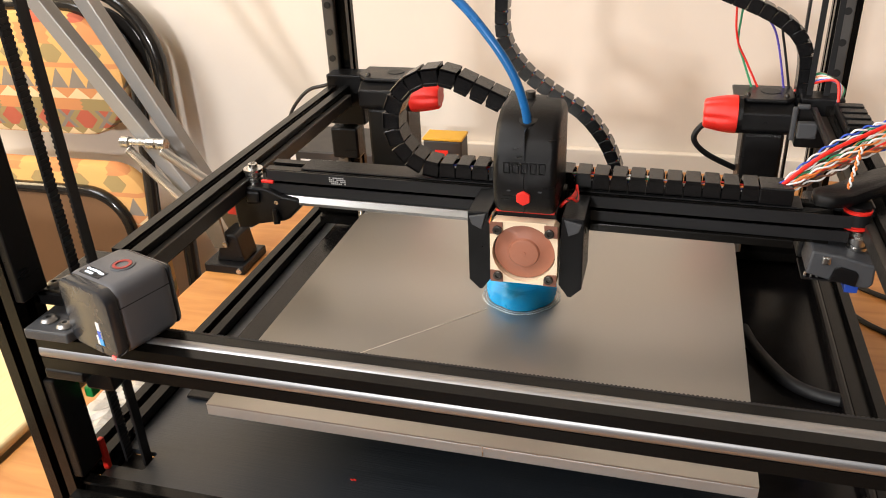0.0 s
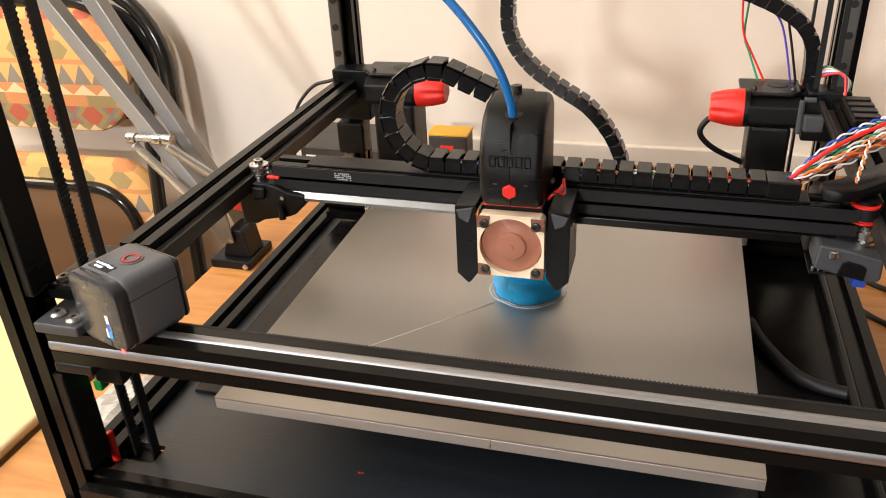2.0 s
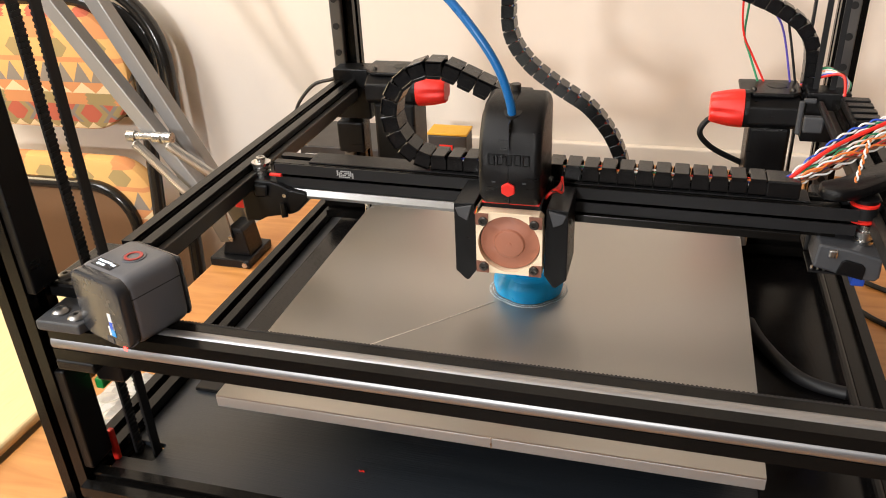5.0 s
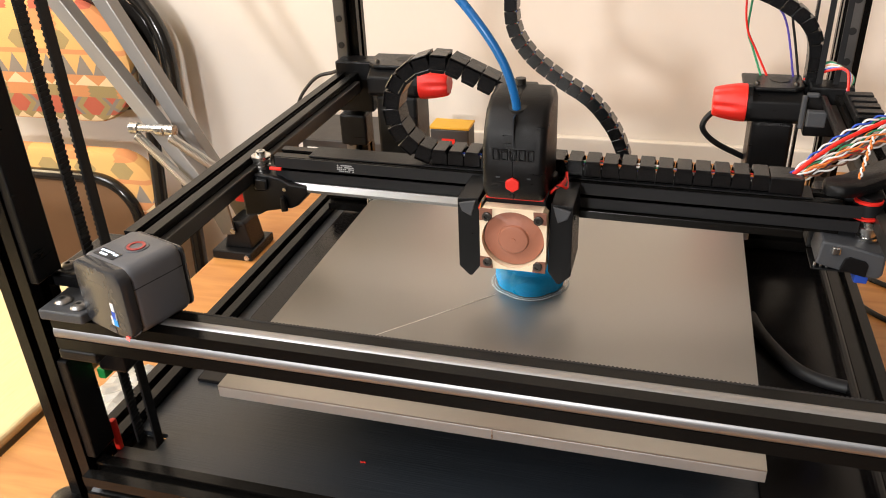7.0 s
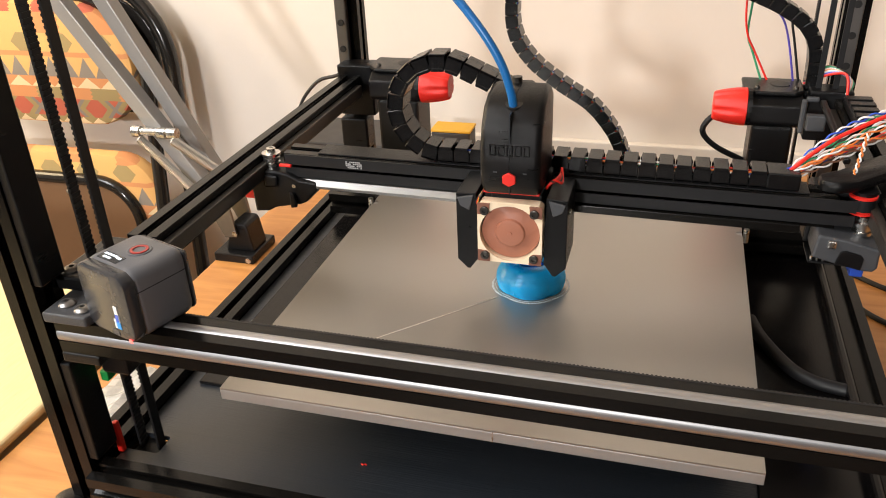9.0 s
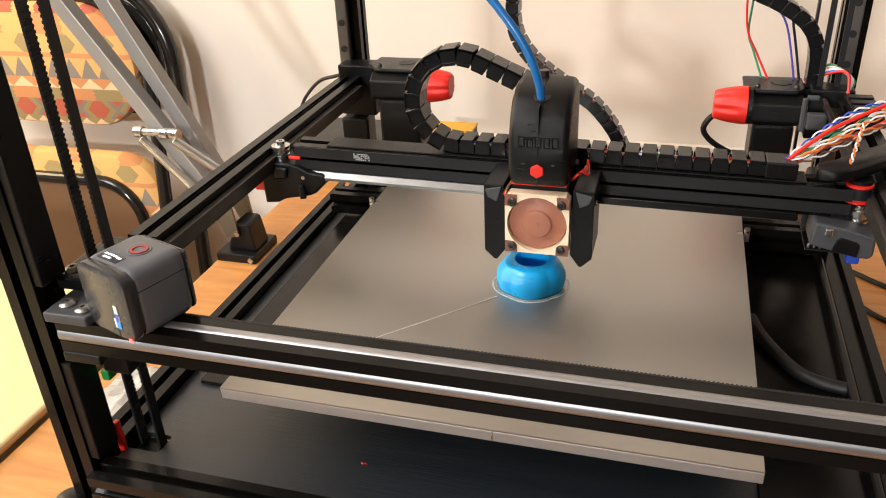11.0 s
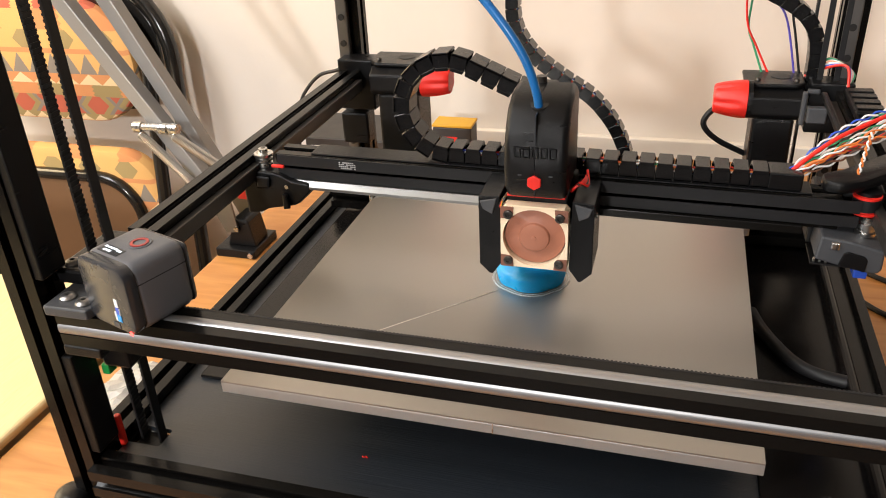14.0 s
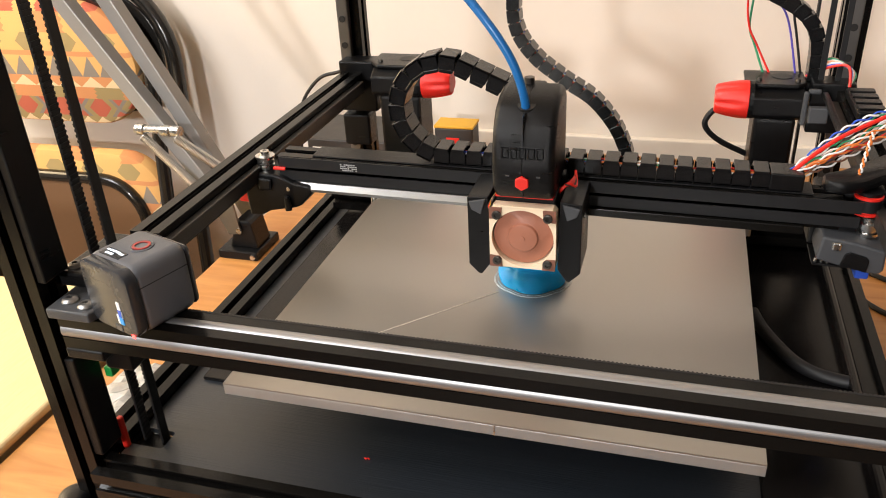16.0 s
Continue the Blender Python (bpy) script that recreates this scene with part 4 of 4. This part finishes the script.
        q.to_mesh(me)
        q.free()
        bm.from_mesh(me)
        bpy.data.meshes.remove(me)
    part("cover", bm, ABS, t, "black printed two-piece cover", smooth=True)
    part("seam", hb((16.2, -1.5, 13), (16.7, 46, 64)), CAMF, t)
    bm = lathe(bmesh.new(), h(16.4, 13, 66.2), (0, -0.38, 1), [(-0.0022, 0.0058), (0.0010, 0.0054)], 24)
    part("tube_hole", bm, HOLE, t, "dark round opening for the tube", smooth=True)
    # raised plain shapes where the maker's mark stands
    for i in range(5):
        x = 4.2 + i * 5.2
        g = bmesh.new()
        for lo, hi in (((x, -3.4, 38.5), (x + 0.7, -2.2, 45.5)), ((x + 3.3, -3.4, 38.5), (x + 4.0, -2.2, 45.5)), ((x + 0.7, -3.4, 38.5), (x + 3.3, -2.2, 39.2)), ((x + 0.7, -3.4, 44.8), (x + 3.3, -2.2, 45.5))):
            box(g, h(*lo), h(*hi))
        part("relief_mark", g, ABS, t)
    for x in (6.5, 25):
        part("relief_bar", hb((x, -3.4, 27.5), (x + 2.2, -2.4, 28.3)), ABS2, t)
    hexa = [(16.4 + 4.7 * math.cos(radians(30 + 60 * k)), 23.5 + 4.7 * math.sin(radians(30 + 60 * k))) for k in range(6)]
    part("hexagon_badge", hp(hexa, "y", -4.2, -1.0, 0.0006), RED, t, "red hexagon badge")
    part("top_screw", C(h(13, 40, 71.5), h(13, 40, 75.5), 0.0032, 14), DBOLT, t)
    # red adapter and the fan
    part("adapter", hb((-2, 6, 9.4), (34, 30, 10.6), 0.0004), RED, t, "red printed fan adapter")
    c = 16.0
    fr = bmesh.new()
    sq, n = [], 48
    for i in range(n):
        a = 2 * math.pi * (i + 0.5) / n
        k = 21 / max(abs(math.cos(a)), abs(math.sin(a)))
        sq.append((c + k * math.cos(a), -c + k * math.sin(a)))
    ci = [(c + 19.6 * math.cos(2 * math.pi * (i + 0.5) / n), -c + 19.6 * math.sin(2 * math.pi * (i + 0.5) / n)) for i in range(n)]
    rings = [[fr.verts.new(h(x, y, z)) for x, z in q] for q, y in ((sq, 0.6), (sq, 9.8), (ci, 9.8), (ci, 0.6))]
    for r0, r1 in zip(rings, rings[1:] + rings[:1]):
        for i in range(n):
            fr.faces.new((r0[i], r0[(i + 1) % n], r1[(i + 1) % n], r1[i]))
    part("fan_frame", fr, CREAM, t, "cream plastic fan frame")
    part("fan_back", C(h(c, 9.0, -c), h(c, 9.7, -c), 0.0194, 32), BROWN, t)
    for sx in (0, 1):
        for sz in (0, 1):
            x, z = 32 * sx, -32 * sz
            px, pz = (-1 if not sx else 1), (1 if not sz else -1)
            tri = [(x + px * 4.9, z + pz * 4.9), (x - px * 3.3, z + pz * 4.9), (x - px * 2.9, z - pz * 1.0), (x - px * 1.0, z - pz * 2.9), (x + px * 4.9, z - pz * 3.3)]
            part("corner_pad", hp(tri, "y", -0.2, 0.58, 0.0002), PADB, t, "brown rubber corner pad")
            part("screw", lathe(bmesh.new(), h(x, -0.3, z), (0, -1, 0), [(0, 0.0029), (0.0014, 0.0029), (0.0016, 0.0025), (0.0016, 0.0014), (0.0006, 0.0013)], 16), DBOLT, t, "black cap screw", smooth=True)
    part("cable_bar", hb((2, 0.2, 5.05), (30, 0.9, 6.0)), CREAM, t)
    # rotor
    ro = lathe(bmesh.new(), h(c, 8.0, -c), (0, -1, 0), [(0, 0.0098), (0.0055, 0.0098), (0.0066, 0.0090), (0.0070, 0.0070), (0.0071, 0.0016), (0.0075, 0.0014), (0.0075, 0.0006)], 32)
    n = 70
    rings = []
    for r, y in ((9.6, 3.0), (12.5, 3.6), (15.5, 4.2), (18.9, 4.6)):
        rings.append([ro.verts.new(h(c + r * math.cos(a), y + 0.35 * ((i % 10) / 10) * (r - 9) / 10, -c + r * math.sin(a))) for i, a in ((k, 2 * math.pi * k / n + 0.05 * (r - 9)) for k in range(n))])
    rings.append([ro.verts.new((v.co.x, v.co.y + 0.0012, v.co.z)) for v in rings[-1]])
    for r0, r1 in zip(rings, rings[1:]):
        for i in range(n):
            ro.faces.new((r0[i], r0[(i + 1) % n], r1[(i + 1) % n], r1[i]))
    rotor = part("fan_rotor", ro, BROWN, t, "brown spinning fan rotor", origin=h(c, 5, -c), smooth=True)
    # air ducts either side
    for s in (-1, 1):
        def sx_(x):
            return 16 + s * x
        pts = [(sx_(36), 8), (sx_(22.5), 9), (sx_(21.5), -38), (sx_(27.5), -46.5), (sx_(29.5), -46.5), (sx_(36), -40)]
        d = part("air_duct", hp(pts, "y", 5, 42, 0.0005), ABS, t, "black printed side air duct")
        part("duct_lip", hp([(sx_(35), 5.5), (sx_(24), 8), (sx_(27), -3), (sx_(33), 0)], "y", 3.6, 5.2, 0.0005), ABS2, t)
        part("duct_screw", C(h(sx_(36.2), 12, -2), h(sx_(37.4), 12, -2), 0.0017, 12), DBOLT, t)
    part("carriage", hb((-6, 32, -20), (38, 42, 16), 0.002), ABS, t)
    # nozzle
    part("silicone_sock", hb((7.5, 27, -49.5), (24.5, 44, -40.2), 0.0008), BLUE, t, "sky-blue silicone sock on the heater")
    part("nozzle", C(h(16, 37, -54.3), h(16, 37, -49.6), 0.0006, 16, 0.0036), mat("brass", (0.7, 0.45, 0.15), 0.3, 1.0), t, "small brass nozzle")
    part("chain_mount", hb((-4, 44, 44), (20, 66, 66), 0.0015), ABS, t)
    # wires beside the cover
    for i, cc in enumerate((RED, RED, DBOLT, RED)):
        part("wire", T([h(36, 18 + i, 10), h(39 + i, 14, 15 + i), h(43 + i, 20, 17 - i), h(44, 32, 16 + i)], 0.0009, 6, 6), cc, t, smooth=True)
    for i, cc in enumerate((DBOLT, YEL, RED, DBOLT)):
        part("wire", T([h(-3.2 - 0.6 * i, 6, -2 + i), h(-5 - 0.5 * i, 5, 3), h(-3, 6, 9), h(1, 14, 13)], 0.0008, 6, 6), cc, t, smooth=True)
    part("feed_tube", T([h(16.4, 12, 60), h(15, 10, 74), h(8, 11, 93), h(-6, 14, 113), h(-28, 22, 134), h(-58, 32, 152), h(-95, 44, 166)], 0.0026, 14, 8), TUBE, t, "blue filament feed tube", smooth=True)
    return t, rotor


def wires_and_arms():
    p = printer
    part("wire", T([(0.296, 0.41, 0.20), (0.2955, 0.41, 0.15), (0.299, 0.41, 0.122), (0.308, 0.41, 0.104), (0.320, 0.402, 0.0825)], 0.0010, 6), RED, p, smooth=True)
    part("wire", T([(0.301, 0.412, 0.20), (0.3005, 0.412, 0.15), (0.300, 0.412, 0.120), (0.306, 0.41, 0.104), (0.315, 0.402, 0.0825)], 0.0010, 6), GREENW, p, smooth=True)
    part("wire", T([(0.300, 0.412, 0.18), (0.312, 0.412, 0.15), (0.329, 0.41, 0.128), (0.341, 0.402, 0.0825)], 0.0010, 6), PURPLE, p, smooth=True)
    part("wire", T([(0.290, 0.414, 0.165), (0.305, 0.414, 0.150), (0.330, 0.412, 0.136), (0.336, 0.41, 0.122), (0.345, 0.402, 0.083)], 0.0012, 6), RUBBER, p, smooth=True)
    # arm at the back right with its strut and cable cover
    part("rear_arm", P([(0.3475, 0.338), (0.3620, 0.338), (0.3620, 0.345), (0.3475, 0.345)], "z", 0.0605, 0.0735, 0.001), ABS2, p)
    part("chain_guide", B((0.3740, 0.296, 0.0785), (0.3945, 0.356, 0.0862), 0.002), ABS, p)
    for k in range(4):
        part("guide_rib", B((0.3750, 0.300 + 0.014 * k, 0.0860), (0.3935, 0.309 + 0.014 * k, 0.0876), 0.0006), ABS, p)
    part("strut", bar((0.3590, 0.350, 0.0815), (0.3585, 0.222, 0.0815), 0.0045, 0.0045), ABS, p)
    part("strut", bar((0.3450, 0.347, 0.056), (0.3450, 0.347, 0.084), 0.004, 0.004), ABS2, p)
    part("strut", bar((0.3465, 0.350, 0.0835), (0.3560, 0.350, 0.0835), 0.004, 0.004), ABS2, p)
    rnd = random.Random(9)
    for i, c in enumerate((ORNG, WHITE, BLUEW, GREENW, RED, WHITE, BROWNW, BLUEW, ORNG, WHITE)):
        a = rnd.uniform(-0.003, 0.003)
        part("wire", T([(0.352 + a, 0.395, 0.086 + a), (0.366, 0.386 + a, 0.098 + a), (0.380 + a, 0.375, 0.094 - a), (0.378, 0.365 + a, 0.084)], 0.0012, 6, 6), c, p, smooth=True)
    # loom in the base, right of the bed
    part("cable_loom", T([(0.314, 0.215, DZ + 0.008), (0.321, 0.190, DZ + 0.008), (0.337, 0.160, DZ + 0.007), (0.352, 0.147, DZ + 0.007), (0.371, 0.142, DZ + 0.007)], 0.0045, 10, 8), RUBBER, p, "braided black cable loom", smooth=True)
    part("rear_board", B((0.285, 0.335, DZ + 0.001), (0.365, 0.360, DZ + 0.014), 0.002), ABS, p)


def action_camera():
    c = thing("action_camera", (-0.0185, -0.024, 0.0633), "dark grey cube action camera standing on the front bar", "camera")
    m = pose(-0.0185, -0.024, 0.0633, 0, 0, -19) @ Matrix.Scale(1.04, 4)
    s = 0.019
    bm = B((-s, -s + 0.003, 0), (s, s, 0.0376), 0.0062, 5)
    bmesh.ops.transform(bm, matrix=m, verts=bm.verts)
    part("body", bm, CAMG, c, smooth=True)
    pts = rounded(0.0190, 0.0187, 0.0068, 7)
    bm = P([(x, 0.0186 + z) for x, z in pts], "y", -s - 0.0004, -s + 0.0068, 0.0014)
    bmesh.ops.transform(bm, matrix=m, verts=bm.verts)
    part("front_cover", bm, CAMF, c, "glossy dark front plate", smooth=True)

    def put(name, lo, hi, material, label="", bev=0.0):
        b = B(lo, hi, bev)
        bmesh.ops.transform(b, matrix=m, verts=b.verts)
        return part(name, b, material, c, label)
    q = -s - 0.0004
    put("logo_bar", (0.0060, q - 0.0003, 0.0060), (0.0092, q, 0.0098), SKYB)
    put("logo_bar", (0.0060, q - 0.0003, 0.0101), (0.0092, q, 0.0140), BLUEW)
    put("logo_bar", (0.0062, q - 0.0003, 0.0144), (0.0088, q, 0.0190), WHITE)
    put("logo_bar", (0.0044, q - 0.0003, 0.0060), (0.0058, q, 0.0112), WHITE)
    put("logo_bar", (0.0092, q - 0.0006, 0.0101), (0.0094, q, 0.0140), WHITE)
    put("sensor_window", (0.0010, q - 0.0003, 0.0012), (0.0062, q, 0.0044), ABS2, bev=0.0001)
    put("led", (0.0135, q - 0.0004, 0.0004), (0.0155, q, 0.0022), LED, "glowing red recording light")
    bm = lathe(bmesh.new(), (0.002, 0.004, 0.0376), (0, 0, 1), [(-0.0005, 0.0062), (0.0004, 0.0062), (0.0006, 0.0056), (0.0003, 0.0050)], 32)
    bmesh.ops.transform(bm, matrix=m, verts=bm.verts)
    part("shutter_button", bm, CAMG, c, smooth=True)
    bm = bmesh.new()
    for i in range(32):
        a0, a1 = 2 * math.pi * i / 32, 2 * math.pi * (i + 1) / 32
        bm.faces.new([bm.verts.new((0.002 + r * math.cos(a), 0.004 + r * math.sin(a), z)) for r, a, z in ((0.0032, a0, 0.0384), (0.0046, a0, 0.0384), (0.0046, a1, 0.0384), (0.0032, a1, 0.0384))])
    bmesh.ops.remove_doubles(bm, verts=bm.verts, dist=1e-6)
    bmesh.ops.solidify(bm, geom=bm.faces[:], thickness=0.0004)
    bmesh.ops.transform(bm, matrix=m, verts=bm.verts)
    part("button_ring", bm, REDP, c, "dull red ring on the button")
    put("display", (-0.0115, -0.0110, 0.0368), (0.0035, -0.0050, 0.0379), CAMF, "small black display")
    for i, (x0, x1, y) in enumerate(((-0.0105, -0.0088, -0.0066), (-0.0080, -0.0062, -0.0066), (-0.0056, -0.0034, -0.0066), (-0.0026, -0.0010, -0.0066), (-0.0002, 0.0026, -0.0072), (-0.0085, -0.0062, -0.0092), (-0.0056, -0.0030, -0.0092))):
        put("display_bar", (x0, y - 0.0007, 0.0379), (x1, y + 0.0007, 0.0381), OLED, "lit display marks")
    put("door_seam", (s - 0.0002, -0.014, 0.0262), (s + 0.00015, 0.0165, 0.0266), CAMF)
    bm = B((-s + 0.001, s - 0.004, 0.0015), (s - 0.001, s + 0.0016, 0.0355), 0.003, 3)
    bmesh.ops.transform(bm, matrix=m, verts=bm.verts)
    part("rear_frame", bm, CAMF, c, smooth=True)


def blue_print():
    pr = thing("blue_print", (0.1585, 0.158, 0.0), "half-printed sky-blue lobed cup on the steel sheet", "print")
    n, layers = 120, 26
    H = 0.0185

    def rad(a):
        return 0.0238 * (0.93 + 0.07 * abs(math.cos(2.5 * (a + 1.43))) ** 0.75)
    bm = bmesh.new()
    rings = []

    def ring_at(f, dr, z, hole=0.0):
        out = []
        for i in range(n):
            a = 2 * math.pi * i / n
            r = (1 - hole) * (rad(a) * f + dr) + hole * 0.0118
            out.append(bm.verts.new((0.1585 + r * math.cos(a), 0.158 + 0.002 * hole + r * math.sin(a), z)))
        rings.append(out)
    for k in range(layers * 2 + 1):
        w = k / (layers * 2)
        f = 0.965 + 0.06 * math.sin(min(1, w / 0.8) * math.pi) - 0.20 * max(0, (w - 0.55) / 0.45) ** 2.2
        ring_at(f, 0.00010 if k % 2 else -0.00006, H * w)
    for k in range(1, 5):
        ring_at(0.825, 0.0, H + 0.0004 * math.sin(k / 4 * math.pi), k / 4)
    for k in range(1, 9):
        ring_at(0.8, 0.00025 if k % 2 else 0, H - 0.012 * k / 8, 1.0 if k % 2 else 0.97)
    for r0, r1 in zip(rings, rings[1:]):
        for i in range(n):
            bm.faces.new((r0[i], r0[(i + 1) % n], r1[(i + 1) % n], r1[i]))
    bm.faces.new(rings[0])
    bm.faces.new(rings[-1])
    part("cup_wall", bm, BLUE, pr, smooth=True)
    for g in (0.0012, 0.0030, 0.0037):
        ring = [(0.1585 + (rad(2 * math.pi * i / 48) + g) * math.cos(2 * math.pi * i / 48), 0.158 + (rad(2 * math.pi * i / 48) + g) * math.sin(2 * math.pi * i / 48), 0.0002) for i in range(49)]
        part("skirt_line", T(ring, 0.00014, 5, 0), mat("pale_filament", (0.80, 0.87, 0.92), 0.4), pr, "thin pale skirt line round the print")
    ln = thing("filament_strand", (0.079, 0.077, 0.0), "thin stray filament strand on the build sheet", "filament")
    part("strand", T([(0.061, 0.056, 0.0003), (0.080, 0.0752, 0.0003), (0.110, 0.105, 0.0003), (0.139, 0.1345, 0.0004)], 0.00022, 5, 6), STRAND, ln)
    rd = thing("red_scrap", (0.083, 0.011, DZ), "tiny curled red plastic scrap on the deck", "scrap")
    part("curl", T([(0.0812, 0.0112, DZ + 0.0007), (0.0823, 0.0102, DZ + 0.0011), (0.0833, 0.0114, DZ + 0.0007), (0.0845, 0.0106, DZ + 0.0008)], 0.0005, 6, 4), RED, rd)


def table_things():
    b = thing("black_box", (-0.25, 0.80, -0.16), "black carton with pale print on the table", "box")
    part("carton", B((-0.27, 0.68, -0.16), (-0.13, 0.79, -0.115), 0.002), mat("black_card", (0.03, 0.028, 0.028), 0.5), b)
    for i in range(3):
        part("printed_bar", B((-0.262 + 0.028 * i, 0.6792, -0.131), (-0.240 + 0.028 * i, 0.68, -0.127)), WHITE, b)
    y = thing("yellow_topped_box", (-0.07, 0.80, -0.16), "black box with a yellow lid on the table", "box")
    part("carton", B((-0.098, 0.758, -0.16), (-0.039, 0.795, -0.118), 0.002), mat("black_card_b", (0.03, 0.028, 0.028), 0.5), y)
    part("lid", B((-0.099, 0.757, -0.1178), (-0.038, 0.796, -0.114), 0.001), YEL, y, "yellow lid")
    part("label_bar", B((-0.08, 0.7565, -0.14), (-0.06, 0.7578, -0.132)), RED, y)
    a = thing("clear_bag", (-0.19, 0.14, -0.16), "crinkled clear plastic bag lying on the table", "bag")
    bm = bmesh.new()
    rnd = random.Random(3)
    g = [[bm.verts.new((-0.235 + 0.008 * i, 0.10 + 0.008 * j, -0.157 + (0.004 + 0.006 * rnd.random()) * (0 < i < 11 and 0 < j < 11))) for j in range(12)] for i in range(12)]
    for i in range(11):
        for j in range(11):
            bm.faces.new((g[i][j], g[i + 1][j], g[i + 1][j + 1], g[i][j + 1]))
    bmesh.ops.solidify(bm, geom=bm.faces[:], thickness=0.0012)
    part("film", bm, mat("milky_clear_film", (0.75, 0.74, 0.70), 0.15, 0.0, 0.2, 30, 0.3), a)
    k = thing("black_power_cable", (0.5, 0.25, -0.16), "black cable lying on the table beside the printer", "cable")
    part("cord", T([(0.405, 0.52, -0.1572), (0.440, 0.515, -0.1572), (0.473, 0.487, -0.1572), (0.53, 0.45, -0.1572), (0.60, 0.44, -0.1572)], 0.0028, 8, 8), RUBBER, k)
    part("cord", T([(0.415, 0.48, -0.1572), (0.436, 0.452, -0.1572), (0.462, 0.418, -0.1572), (0.52, 0.38, -0.1572), (0.60, 0.37, -0.1572)], 0.0028, 8, 8), RUBBER, k)


room()
chair()
desk_lamp()
frame_parts()
drives()
LINK = link_mesh()
gantry_part = gantry()
chain_part, chain_links = moving_chain()
head_part, rotor_part = toolhead()
path_links("cable_chain", "black cable chain hanging in an s-curve", [(0.104, 0.230), (0.0975, 0.160), (0.0985, 0.121), (0.115, 0.094), (0.142, 0.073), (0.170, 0.055), (0.189, 0.034), (0.201, 0.012), (0.210, -0.017), (0.214, -0.045)], 0.402, 1)
path_links("cable_chain", "black cable chain over the drive", [(0.287, 0.162), (0.320, 0.148), (0.342, 0.133), (0.353, 0.113), (0.355, 0.080)], 0.396, 1, False)
wires_and_arms()
action_camera()
blue_print()
table_things()


def motions():
    o = V((HX, HY, HZ + HUP)) - PBASE
    walk(head_part, [(t, pose(o.x + x - HX, o.y + y - HY, o.z)) for t, x, y in HEAD])
    g = ORG[gantry_part] - PBASE
    walk(gantry_part, [(t, pose(g.x, g.y + y - HY, g.z, 0, TILT, 0)) for t, x, y in HEAD])
    c = ORG[chain_part] - PBASE
    walk(chain_part, [(t, pose(c.x, c.y + y - HY, c.z - 0.002, 0, TILT, 0)) for t, x, y in HEAD])
    for ob, s, org in chain_links:
        rows = []
        for t, x, y in HEAD:
            px, pz, a = loop_pose(s, loop_foot(x))
            rows.append((t, pose(px - org.x, 0, pz - org.z, 0, a, 0)))
        walk(ob, rows)
    r = ORG[rotor_part] - ORG[head_part]
    walk(rotor_part, [(0.1 * k, pose(r.x, r.y, r.z, 0, 83 * k, 0)) for k in range(161)])


motions()
